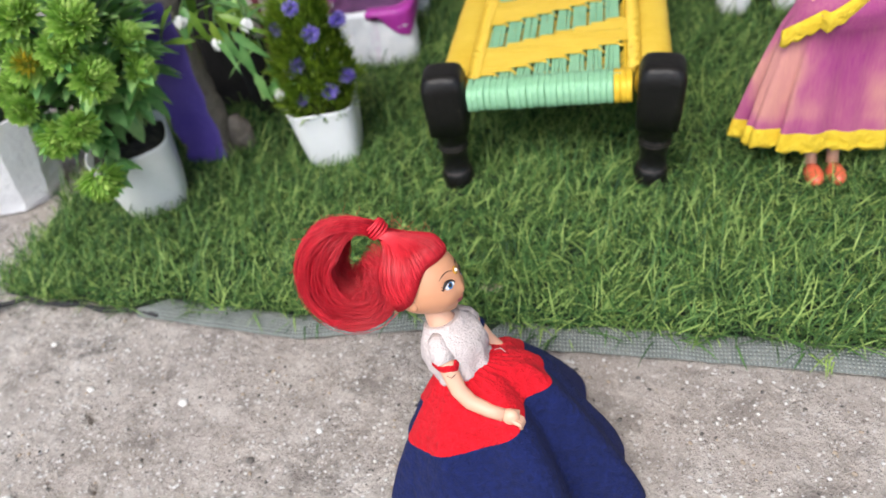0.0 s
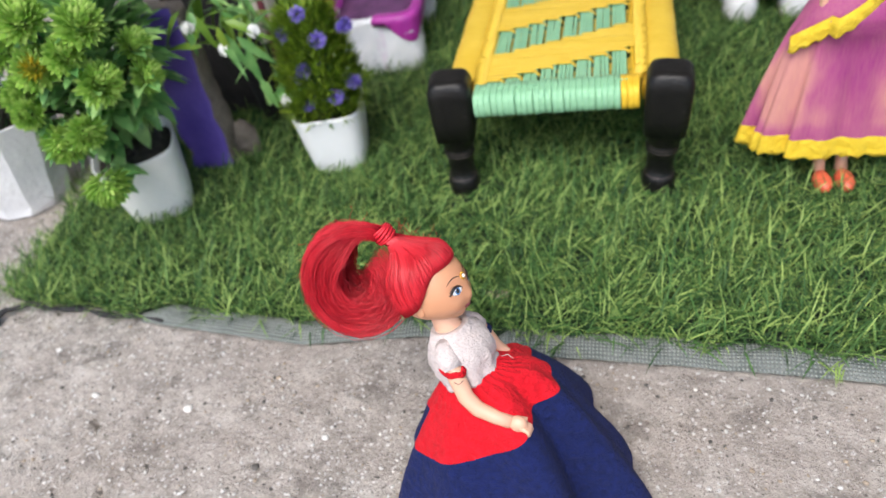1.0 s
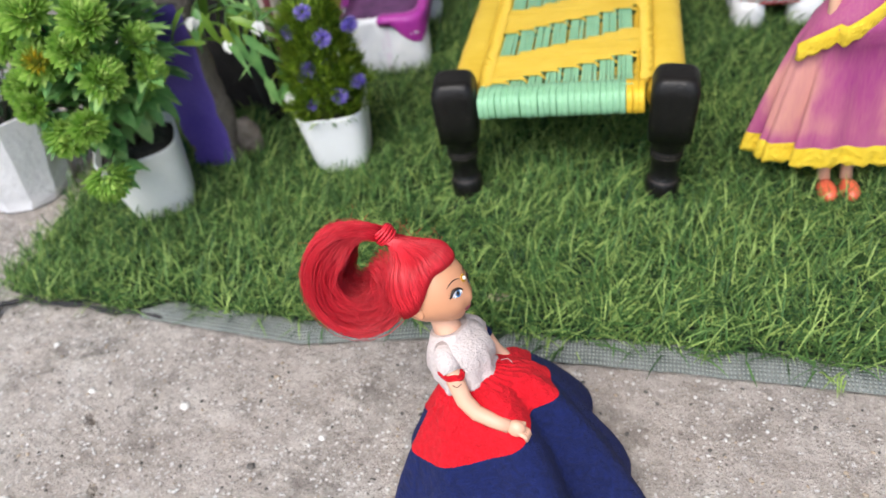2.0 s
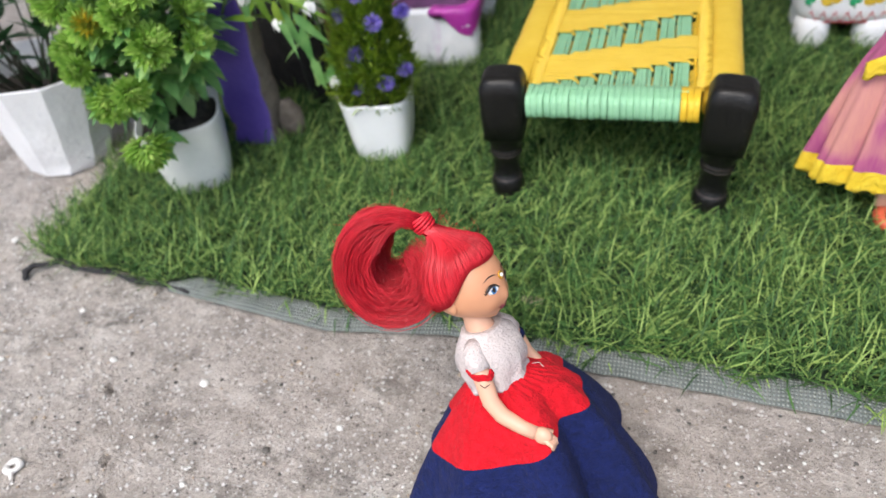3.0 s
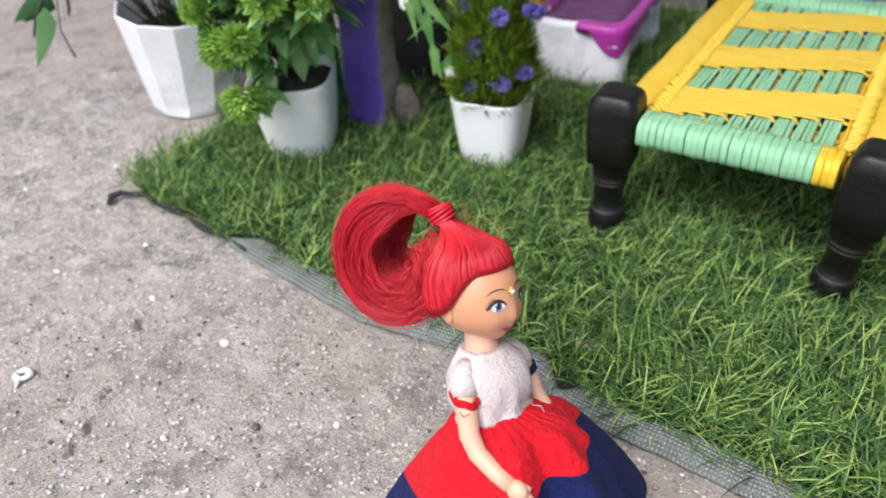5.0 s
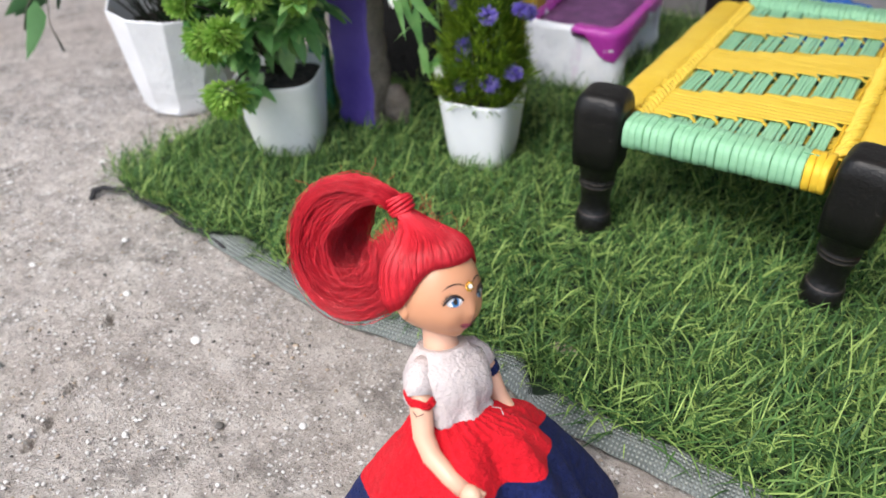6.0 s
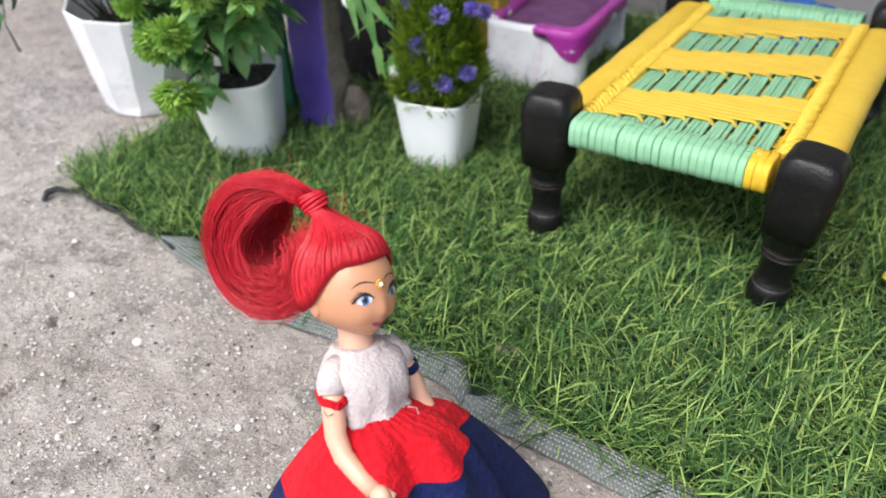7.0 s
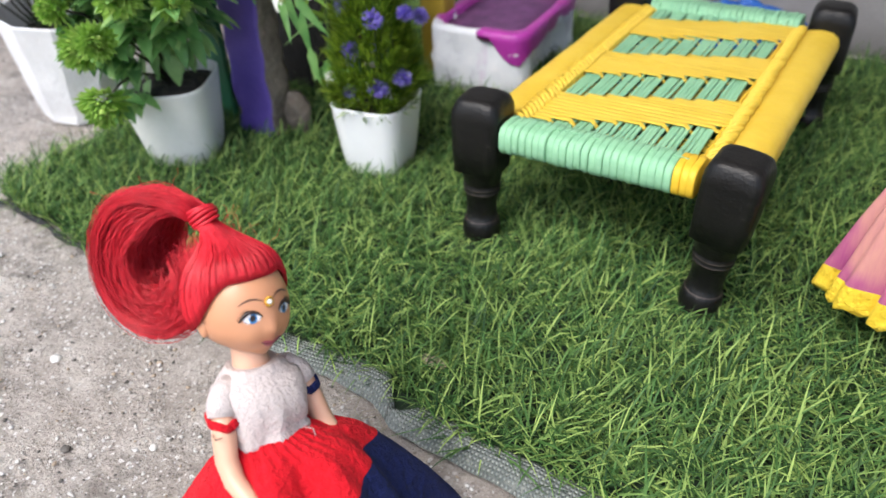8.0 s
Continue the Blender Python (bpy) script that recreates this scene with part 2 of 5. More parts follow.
SKIN_P = plain("pale doll vinyl", (0.62, 0.355, 0.24), (0.67, 0.395, 0.275), 0.4, 12, 300, 0.03, 0.0002)
HAIR = leafy("red doll hair", (0.46, 0.006, 0.018), (0.70, 0.012, 0.032), (0.82, 0.04, 0.06), 0.42, 0.2)
HAIR_BASE = plain("red hair base", (0.42, 0.006, 0.018), (0.66, 0.014, 0.032), 0.5, 80, 900, 0.5, 0.0006)
RED_CREPE = fabric("red crepe", (0.52, 0.004, 0.012), (0.64, 0.008, 0.020), 1000, 0.9, 0.0034, 0.85, 210)
NAVY_CREPE = fabric("navy crepe", (0.004, 0.009, 0.055), (0.008, 0.016, 0.095), 1000, 0.9, 0.0034, 0.85, 210)
WHITE_CREPE = fabric("pale pinkish crepe", (0.53, 0.465, 0.45), (0.61, 0.54, 0.52), 1300, 0.8, 0.0018, 0.85, 420)
EYE_WHITE = plain("eye white", (0.75, 0.75, 0.75), (0.8, 0.8, 0.8), 0.3)
EYE_BLUE = plain("blue eye paint", (0.035, 0.17, 0.40), (0.06, 0.25, 0.52), 0.3)
INK = plain("dark brown paint", (0.012, 0.006, 0.005), (0.03, 0.015, 0.012), 0.4)
LIP = plain("rose lip paint", (0.36, 0.07, 0.10), (0.42, 0.09, 0.12), 0.4)
GOLD = plain("gold bead", (0.75, 0.42, 0.06), (0.85, 0.52, 0.10), 0.25, metal=0.9)
SILK = sari_silk()
LACE = plain("yellow lace", (0.76, 0.50, 0.015), (0.86, 0.62, 0.05), 0.85, 150, 700, 0.6, 0.0015, stains=((0.52, 0.28, 0.05), 230, 0.62))
SHOE = plain("coral shoe vinyl", (0.62, 0.10, 0.045), (0.68, 0.14, 0.07), 0.35)
ZIGZAG = plain("red paint", (0.45, 0.02, 0.03), (0.52, 0.04, 0.05), 0.5)
DOT_G = plain("green paint", (0.02, 0.30, 0.12), (0.03, 0.36, 0.15), 0.5)

# ---- shaping helpers ----


class Geo:
    """Gathers vertices, faces and a material slot per face for one mesh."""

    def __init__(self, *mats):
        self.v, self.f, self.m, self.mats, self.uv = [], [], [], mats, None

    def add(self, verts, faces, slot=0):
        k = len(self.v)
        self.v.extend(tuple(p) for p in verts)
        self.f.extend(tuple(i + k for i in fc) for fc in faces)
        self.m.extend([slot] * len(faces))
        return self

    def rings(self, rows, slot=0, cap0=True, cap1=True, closed=True, slots=None):
        """Skins a list of rings with the same number of points."""
        n = len(rows[0])
        fs, ms = [], []
        for i in range(len(rows) - 1):
            for j in range(n if closed else n - 1):
                k = (j + 1) % n
                fs.append((i * n + j, i * n + k, (i + 1) * n + k, (i + 1) * n + j))
                ms.append(slots[i] if slots else slot)
        if cap0 and closed:
            fs.append(tuple(reversed(range(n))))
            ms.append(ms[0])
        if cap1 and closed:
            fs.append(tuple((len(rows) - 1) * n + j for j in range(n)))
            ms.append(ms[-2])
        k = len(self.v)
        for r in rows:
            self.v.extend(tuple(p) for p in r)
        self.f.extend(tuple(i + k for i in fc) for fc in fs)
        self.m.extend(ms)
        return self

    def tube(self, pts, radii, n=5, slot=0):
        pts = [Vector(p) for p in pts]
        if isinstance(radii, (int, float)):
            radii = [radii] * len(pts)
        rows, side = [], None
        for i, p in enumerate(pts):
            d = (pts[min(i + 1, len(pts) - 1)] - pts[max(i - 1, 0)]).normalized()
            if side is None:
                side = d.orthogonal().normalized()
            side = (side - d * side.dot(d)).normalized()
            up = d.cross(side)
            rows.append([p + (side * math.cos(a) + up * math.sin(a)) * radii[i] for a in (6.28318 * j / n for j in range(n))])
        return self.rings(rows, slot)

    def blob(self, c, r, slot=0, nu=12, nv=8, shape=None):
        rows = []
        for i in range(nv + 1):
            t = math.pi * (0.02 + 0.96 * i / nv)
            row = []
            for j in range(nu):
                a = 6.28318 * j / nu
                d = Vector((math.sin(t) * math.cos(a), math.sin(t) * math.sin(a), -math.cos(t)))
                s = shape(d) if shape else 1.0
                row.append((c[0] + r[0] * d.x * s, c[1] + r[1] * d.y * s, c[2] + r[2] * d.z * s))
            rows.append(row)
        return self.rings(rows, slot)

    def leaf(self, base, tip_dir, up, length, width, droop=0.2, slot=0, steps=4, fold=0.25, blunt=0.5):
        """A pointed leaf with a folded midrib that bends towards -up."""
        d, u = Vector(tip_dir).normalized(), Vector(up)
        s = d.cross(u)
        s = s.normalized() if s.length > 1e-6 else d.orthogonal().normalized()
        u = s.cross(d).normalized()
        vs, base = [], Vector(base)
        for i in range(steps + 1):
            t = i / steps
            w = width * 0.5 * (math.sin(math.pi * min(1.0, t ** blunt * 0.97 + 0.03)) ** 0.8 if i < steps else 0.0)
            p = base + d * length * t - u * droop * length * t * t
            vs += [p - s * w + u * w * fold, p, p + s * w + u * w * fold]
        fs = []
        for i in range(steps):
            a = 3 * i
            fs += [(a, a + 1, a + 4, a + 3), (a + 1, a + 2, a + 5, a + 4)]
        return self.add(vs, fs, slot)

    def mesh(self, name, smooth=True):
        me = bpy.data.meshes.new(name)
        me.from_pydata(self.v, [], self.f)
        for mt in self.mats:
            me.materials.append(mt)
        me.polygons.foreach_set("material_index", self.m)
        me.polygons.foreach_set("use_smooth", [smooth] * len(self.f))
        me.update()
        return me


def part(name, geo, parent=None, label="", at=None, smooth=True, kind=""):
    ob = new(name, geo.mesh(name, smooth) if isinstance(geo, Geo) else geo)
    ob.parent = parent
    if at is not None:
        ob.matrix_basis = at
    return tagged(ob, label=label, kind=kind)


def thing(name, x, y, z, label, category, group="", rz=0, lean=(0, 0)):
    ob = new(name)
    ob.empty_display_size = 0.02
    ob.matrix_basis = pose(x, y, z, lean[0], lean[1], rz)
    return tagged(ob, label, category, group)


def section(cx, cy, z, rx, ry, power=2.0, n=24, turn=0.0):
    """A ring between a circle (power 2) and a rounded square (higher)."""
    out = []
    for j in range(n):
        a = 6.28318 * (j + 0.5) / n
        c, s = math.cos(a), math.sin(a)
        k = (abs(c) ** power + abs(s) ** power) ** (-1.0 / power)
        x, y = rx * k * c, ry * k * s
        ct, st = math.cos(turn), math.sin(turn)
        out.append((cx + x * ct - y * st, cy + x * st + y * ct, z))
    return out


def smooth_step(a, b, x):
    t = min(1.0, max(0.0, (x - a) / (b - a)))
    return t * t * (3 - 2 * t)


# ---- ground and wall ----
def edge_y(x):
    """The front edge of the grass mat."""
    xs = [-0.53, -0.42, -0.32, -0.15, -0.04, 0.005, 0.03, 0.108, 0.18, 0.324, 0.6, 1.2]
    ys = [-0.148, -0.163, -0.176, -0.203, -0.192, -0.198, -0.212, -0.217, -0.223, -0.238, -0.262, -0.31]
    return float(np.interp(x, xs, ys))


def build_ground():
    g = Geo(CONCRETE)
    near, far = np.arange(-1.5, 1.51, 0.012), [-60, -20, -8, -4, -2.2]
    xs = far + list(near) + [-a for a in reversed(far)]
    ys = sorted(set(xs) | set(np.arange(-0.52, 0.02, 0.005)) | set(np.arange(-0.42, -0.27, 0.0025)))
    xs = sorted(set(xs) | set(np.arange(-0.75, 0.3, 0.006)) | set(np.arange(-0.36, -0.22, 0.0025)))
    rows = []
    for y in ys:
        row = []
        for x in xs:
            z = 0.0
            if abs(x) < 1.5 and abs(y) < 1.5:
                z = 0.0016 * noise.noise((x * 9, y * 9, 0)) + 0.0016 * noise.noise((x * 34, y * 34, 3)) + 0.0009 * noise.noise((x * 85, y * 85, 6))
                # shallow worn cracks
                cx = -0.287 - 0.55 * (y + 0.34) + 0.012 * noise.noise((y * 40, 5, 0)) + 0.004 * noise.noise((y * 150, 8, 0))
                if -0.43 < y < -0.275:
                    z -= 0.012 * math.exp(-((x - cx) / 0.0020) ** 2) * smooth_step(-0.10, 0.30, noise.noise((y * 60, 1, 7)))
                cx2 = -0.402 + 0.58 * (x + 0.33)
                if -0.36 < x < -0.29:
                    z -= 0.012 * math.exp(-((y - cx2) / 0.0028) ** 2)
            row.append((x, y, z - 0.001))
        rows.append(row)
    n = len(xs)
    g.add([p for r in rows for p in r], [(i * n + j, i * n + j + 1, (i + 1) * n + j + 1, (i + 1) * n + j) for i in range(len(ys) - 1) for j in range(n - 1)])
    tagged(part("ground", g), "worn grey concrete slab with embedded stone chips", "ground", kind="structure")


def build_wall():
    g = Geo(PLASTER)
    rows = []
    for i in range(121):
        x = -1.6 + 4.0 * i / 120
        row = []
        for k, z in enumerate((-0.02, 0.05, 0.12, 0.2, 0.3, 0.45, 0.62, 1.0, 1.5, 1.9)):
            y = 0.635 + 0.008 * noise.noise((x * 7, z * 7, 2)) + 0.003 * noise.noise((x * 30, z * 30, 2))
            row.append((x, y, z))
        row += [(x, 0.80, 1.9), (x, 0.80, -0.02)]
        rows.append(row)
    g.rings(rows)
    tagged(part("wall_north", g), "rough grey cement wall behind the grass mat", "wall", kind="structure")


def build_shade_slab():
    """An unseen slab added above the wall, which keeps the overhead sky off the mat."""
    g = Geo(PLASTER)
    g.rings([[(-1.6, y, z), (2.4, y, z), (2.4, y, z + 0.12), (-1.6, y, z + 0.12)] for y, z in ((-0.66, 1.90), (-0.2, 1.90), (0.3, 1.90), (0.80, 1.90))])
    tagged(part("ceiling", g, smooth=False), "unseen grey slab added overhead to shade the mat", "ceiling", kind="structure")


# ---- the grass mat ----
def build_mat():
    mat_ob = thing("grass_mat", 0, 0, 0, "green artificial grass mat with frayed grey webbing edge lying on concrete", "grass mat")
    left = lambda y: -0.513 + 0.012 * noise.noise((y * 6, 1, 4)) - 0.012 * smooth_step(-0.1, 0.0, y)
    g = Geo(BACKING)
    rows = []
    for i in range(60):
        y = -0.24 + 0.85 * i / 59
        row = []
        for j in range(80):
            x = -0.53 + 1.53 * j / 79
            yy = max(y, edge_y(x) + 0.012)
            row.append((max(x, left(yy) + 0.014), yy, 0.0045 + 0.0006 * noise.noise((x * 20, yy * 20, 0))))
        rows.append(row)
    n = 80
    g.add([p for r in rows for p in r], [(i * n + j, i * n + j + 1, (i + 1) * n + j + 1, (i + 1) * n + j) for i in range(59) for j in range(79)])
    under = part("backing", g, mat_ob, "dark woven mat backing")
    md = under.modifiers.new("thickness", "SOLIDIFY")
    md.thickness, md.offset = 0.003, -1

    # blades
    rng = np.random.default_rng(4)
    count = 115000
    x = rng.uniform(-0.53, 1.0, count)
    y = -0.26 + 0.87 * rng.uniform(0, 1, count) ** 1.25
    ey = np.interp(x, [-0.53, -0.42, -0.32, -0.15, -0.04, 0.005, 0.03, 0.108, 0.18, 0.324, 0.6, 1.2], [-0.148, -0.163, -0.176, -0.203, -0.192, -0.198, -0.212, -0.217, -0.223, -0.238, -0.262, -0.31])
    keep = (y > ey + np.where(x > -0.33, 0.018, 0.006) + 0.006 * np.sin(x * 60)) & (x > -0.512 - 0.006 * np.sin(y * 40) + 0.006 * rng.uniform(-1, 1, count)) & (y < 0.6)
    x, y = x[keep], y[keep]
    m = len(x)
    swirl = 2.2 * np.sin(x * 17 + 2 * np.sin(y * 13)) + 1.7 * np.cos(y * 19 + x * 8)
    ang = swirl * 0.45 + rng.normal(0, 1.25, m) + 3.1416 * (rng.uniform(0, 1, m) < 0.35)
    length = rng.uniform(0.017, 0.038, m) * rng.choice([0.75, 1.0, 1.25], m, p=[0.35, 0.4, 0.25])
    tilt = rng.uniform(0.30, 1.35, m)
    # turf trodden flat under and round whatever stands on it
    for cx, cy, r in ((-0.030, 0.010, 0.038), (0.167, 0.000, 0.038), (-0.187, 0.10, 0.052), (-0.388, 0.022, 0.055), (0.322, 0.012, 0.03), (-0.35, 0.10, 0.04)):
        near = np.hypot(x - cx, y - cy) < r
        tilt[near] = np.minimum(1.42, tilt[near] + 0.35)
        length[near] *= 0.62
    width = rng.uniform(0.0008, 0.0017, m)
    dx, dy = np.cos(ang), np.sin(ang)
    sx, sy = -dy * width / 2, dx * width / 2
    curl = rng.uniform(0.1, 0.9, m)
    vs = np.empty((m, 7, 3))
    for k, (t, w) in enumerate(((0, 0.9), (0.38, 1.0), (0.74, 0.75))):
        a = tilt + curl * (t - 0.4)
        hx, hz = length * t * np.sin(a), 0.005 + length * t * np.cos(np.minimum(a, 1.5))
        vs[:, 2 * k] = np.stack([x + dx * hx - sx * w, y + dy * hx - sy * w, hz], 1)
        vs[:, 2 * k + 1] = np.stack([x + dx * hx + sx * w, y + dy * hx + sy * w, hz + width * 0.25], 1)
    a = np.minimum(tilt + curl * 0.6, 1.52)
    vs[:, 6] = np.stack([x + dx * length * np.sin(a), y + dy * length * np.sin(a), 0.005 + length * np.cos(a)], 1)
    base = (np.arange(m) * 7)[:, None]
    faces = [tuple(q) for q in np.concatenate([base + [0, 1, 3, 2], base + [2, 3, 5, 4]]).tolist()] + [tuple(q) for q in (base + [4, 5, 6]).tolist()]
    me = bpy.data.meshes.new("grass")
    me.from_pydata(vs.reshape(-1, 3).tolist(), [], faces)
    me.materials.append(GRASS)
    part("grass", me, mat_ob, "two-toned green plastic grass blades", kind="stuff")

    # webbing edge, rolled and rumpled, with one pucker
    def tape(name, x0, x1, label, phase):
        n = int((x1 - x0) / 0.004)
        g = Geo(TAPE)
        uvs, rows = [], []
        for i in range(n + 1):
            x = x0 + (x1 - x0) * i / n
            y = edge_y(x)
            lift = 0.004 + 0.003 * noise.noise((x * 22, phase, 0)) + 0.005 * math.exp(-((x - 0.0) / 0.02) ** 2)
            wide = 0.026 + 0.004 * noise.noise((x * 15, phase, 5)) - 0.010 * math.exp(-((x - 0.022) / 0.012) ** 2)
            taper = smooth_step(x0 - 0.002, x0 + 0.03, x) * (1 - 0.35 * smooth_step(x1 - 0.02, x1, x))
            wide *= 0.35 + 0.65 * taper
            row = []
            for k in range(9):
                s = k / 8
                yy = y + wide * (s - 0.06)
                zz = 0.0015 + (0.0035 + lift) * math.sin(math.pi * min(1.0, 0.10 + s * 0.62)) + 0.0012 * noise.noise((x * 60, s * 3, phase))
                row.append((x, yy, zz))
                uvs.append((x, s * wide))
            row.append((x, y + wide * 0.95, 0.003))
            row.append((x, y + 0.001, 0.0008))
            uvs += [(x, wide), (x, 0.0)]
            rows.append(row)
        g.rings(rows)
        me = g.mesh(name)
        lay = me.uv_layers.new(name="UVMap")
        co = [uvs[l.vertex_index] if l.vertex_index < len(uvs) else (0, 0) for l in me.loops]
        lay.data.foreach_set("uv", [c for p in co for c in p])
        return part(name, me, mat_ob, label)

    tape("webbing_edge", -0.325, 0.022, "rumpled grey green woven webbing", 1.0)
    tape("webbing_edge", 0.012, 1.0, "rolled grey green woven webbing", 6.0)
    # frayed thread hook, then a black strip for the shade under the edge
    g = Geo(DARK_EDGE)
    pts = [(-0.490, -0.180, 0.002), (-0.494, -0.172, 0.006), (-0.490, -0.163, 0.007), (-0.480, -0.159, 0.006)] + [(x, edge_y(x) + 0.004 + 0.002 * math.sin(x * 90), 0.005) for x in np.arange(-0.468, -0.3, 0.012)]
    g.tube(pts, [0.0025, 0.004, 0.003, 0.0025] + [0.0028 + 0.0010 * math.sin(k * 1.7) for k in range(len(pts) - 4)], 6)
    part("frayed_thread_and_edge_shade", g, mat_ob, "black frayed corner thread, continued as painted shade under the mat edge")
    for k in range(14):
        x = random.choice([0.0, 0.012, -0.02, -0.21, -0.15, 0.02, -0.42]) + random.uniform(-0.015, 0.015)
        p = Vector((x, edge_y(x) + 0.002, 0.004))
        pts = [p]
        d = Vector((random.uniform(-1, 1), -random.uniform(0.2, 1), 0)).normalized()
        for s in range(6):
            d = (d + Vector((random.uniform(-0.7, 0.7), random.uniform(-0.5, 0.6), 0))).normalized()
            p = p + d * 0.004
            p.z = 0.0015 + random.uniform(0, 0.003)
            pts.append(p)
        g = Geo(STRAW)
        g.tube(pts, 0.00025, 4)
        part("loose_thread", g, mat_ob, "loose dry straw thread")
    # a scrap of pale debris caught in the blades
    g = Geo(STONE_T)
    g.blob((0.023, -0.147, 0.009), (0.013, 0.006, 0.002), 0, 10, 5, lambda d: 1 + 0.25 * noise.noise((d.x * 3, d.y * 3, 1)))
    tagged(part("debris_scrap", g), "pale flat scrap lying in the grass", "debris")


# ---- toy cot ----
def build_cot():
    cot = thing("toy_cot", 0, 0, 0, "toy cot woven with yellow and green tapes on black turned legs", "cot")
    leg = Geo(BLACK_WOOD, RAW_WOOD)
    prof = [(0.0, 0.0125, 2), (0.003, 0.0156, 2), (0.010, 0.0166, 2), (0.015, 0.0160, 2), (0.0190, 0.0148, 2), (0.0195, 0.0140, 2), (0.028, 0.0128, 2), (0.037, 0.0134, 2), (0.0425, 0.0144, 2), (0.0440, 0.0156, 2), (0.0450, 0.0157, 2), (0.0460, 0.0143, 2), (0.0478, 0.0158, 2), (0.0488, 0.0159, 2), (0.0500, 0.0145, 2), (0.0520, 0.0158, 2), (0.060, 0.0168, 2.3), (0.0630, 0.0185, 3.4), (0.066, 0.0198, 6.0), (0.090, 0.0206, 7.5), (0.1200, 0.0214, 7.5), (0.1260, 0.0210, 7), (0.1320, 0.0190, 6), (0.1350, 0.0168, 5), (0.1366, 0.0142, 4), (0.137, 0.0110, 3)]
    worn = (0.0440, 0.0478, 0.0190)  # ridges rubbed bright, the paler colour also painting in their highlights
    prof = [(z * 1.13 if z < 0.0640 else z + 0.006 if z < 0.07 else z, r, p) for z, r, p in prof]
    worn = [z * 1.13 for z in worn]
    leg.rings([section(0, 0, z, r, r, p, 28) for z, r, p in prof], slots=[1 if z in worn else 0 for z, r, p in prof[:-1]])
    me = leg.mesh("leg")
    for x, y, ry, rz in ((-0.030, 0.020, 1.0, 4), (0.167, 0.010, 5.5, -3), (0.177, 0.372, 1.5, 5), (-0.028, 0.372, -1, 0)):
        part("leg", me, cot, "turned black leg with a worn top", pose(x, y, 0.003, 0, ry, rz))

    # side rails, wound thickly with yellow tape
    for x0, x1 in ((-0.021, -0.020), (0.172, 0.174)):
        g = Geo(YELLOW)
        rows = []
        for i in range(150):
            t = i / 149
            y = 0.030 + 0.330 * t
            r = 0.0178 + 0.00010 * math.sin(t * 149 * 1.05) + 0.0006 * noise.noise((t * 9, x0 * 50, 1))
            ring = section(0, 0, 0, r * 1.05, r * 0.86, 2.6, 16)
            rows.append([(x0 + (x1 - x0) * t + px, y, 0.104 + py) for px, py, _ in ring])
        g.rings(rows)
        part("side_rail", g, cot, "side rail wound with yellow plastic tape")
    # twisted binding along the inner side of each rail
    for x0, s in ((0.001, 1), (0.1515, -1)):
        for k in range(46):
            y = 0.036 + 0.0069 * k
            g = None
            if k == 0:
                g = Geo(YELLOW)
                g.tube([(0, -0.005, 0.112), (0.002 * s, -0.002, 0.1175), (-0.003 * s, 0.002, 0.1195), (-0.009 * s, 0.005, 0.1195)], [0.0018, 0.0024, 0.0026, 0.0018], 6)
                knot = g.mesh("knot")
            part("knot", knot, cot, "", pose(x0 + random.uniform(-0.0006, 0.0006), y, random.uniform(-0.0006, 0.0004), 0, 0, random.uniform(-6, 6)))

    # end rails with close green windings
    def winding(matl):
        g = Geo(matl)
        ring = section(0, 0, 0, 0.0165, 0.0122, 4.2, 18)
        rows = []
        for w, s in ((-0.0029, 0.93), (-0.0026, 0.985), (-0.0012, 1.003), (0.0012, 1.003), (0.0026, 0.985), (0.0029, 0.93)):
            rows.append([(w, px * s, py * s) for px, py, _ in ring])
        g.rings(rows)
        return g.mesh("winding")

    green_w, orange_w = winding(GREEN_TAPE), winding(ORANGE)
    for y, lab in ((0.0175, "front"), (0.372, "back")):
        count = 27
        for k in range(count):
            x = -0.0040 + 0.1560 * (k + 0.5) / count
            part("winding", orange_w if (k >= count - 3 and y < 0.1) else green_w, cot, "", pose(x, y + random.uniform(-0.0007, 0.0007), 0.1115 + random.uniform(-0.0006, 0.0006), 0, 0, random.uniform(-2.5, 2.5)))

    # lengthwise green tapes in bundles
    gx = lambda q, s: 0.0076 + 0.0172 * q + 0.0036 * s
    for q in range(8):
        for s in range(4):
            x = gx(q, s) + random.uniform(-0.0004, 0.0004)
            g = Geo(GREEN_TAPE)
            rows, skew = [], random.uniform(-0.0007, 0.0007)
            for i in range(25):
                t = i / 24
                y = 0.018 + 0.352 * t
                z = 0.1136 + 0.0098 * (math.exp(-(t / 0.035) ** 2) + math.exp(-((1 - t) / 0.035) ** 2)) + 0.0004 * math.sin(t * 30 + q)
                xx = x + skew * math.sin(t * 9) + 0.003 * (1 - smooth_step(0, 0.14, t)) * (s - 1.5) * 0.3
                rows.append([(xx - 0.0019, y, z), (xx - 0.0014, y, z + 0.0007), (xx + 0.0014, y, z + 0.0007), (xx + 0.0019, y, z), (xx, y, z - 0.0007)])
            g.rings(rows)
            part("green_tape", g, cot)
    for x in (0.1455, 0.1490):
        g = Geo(ORANGE)
        g.tube([(x + 0.001 * math.sin(i), 0.020 + 0.347 * i / 14, 0.1145 + 0.0003 * math.cos(i * 2)) for i in range(15)], 0.0014, 6)
        part("edge_cord", g, cot)

    # crosswise yellow tapes: a slanting twill, over a run of bundles, then under
    pitch, slope, period = 0.0064, 0.36, 0.110
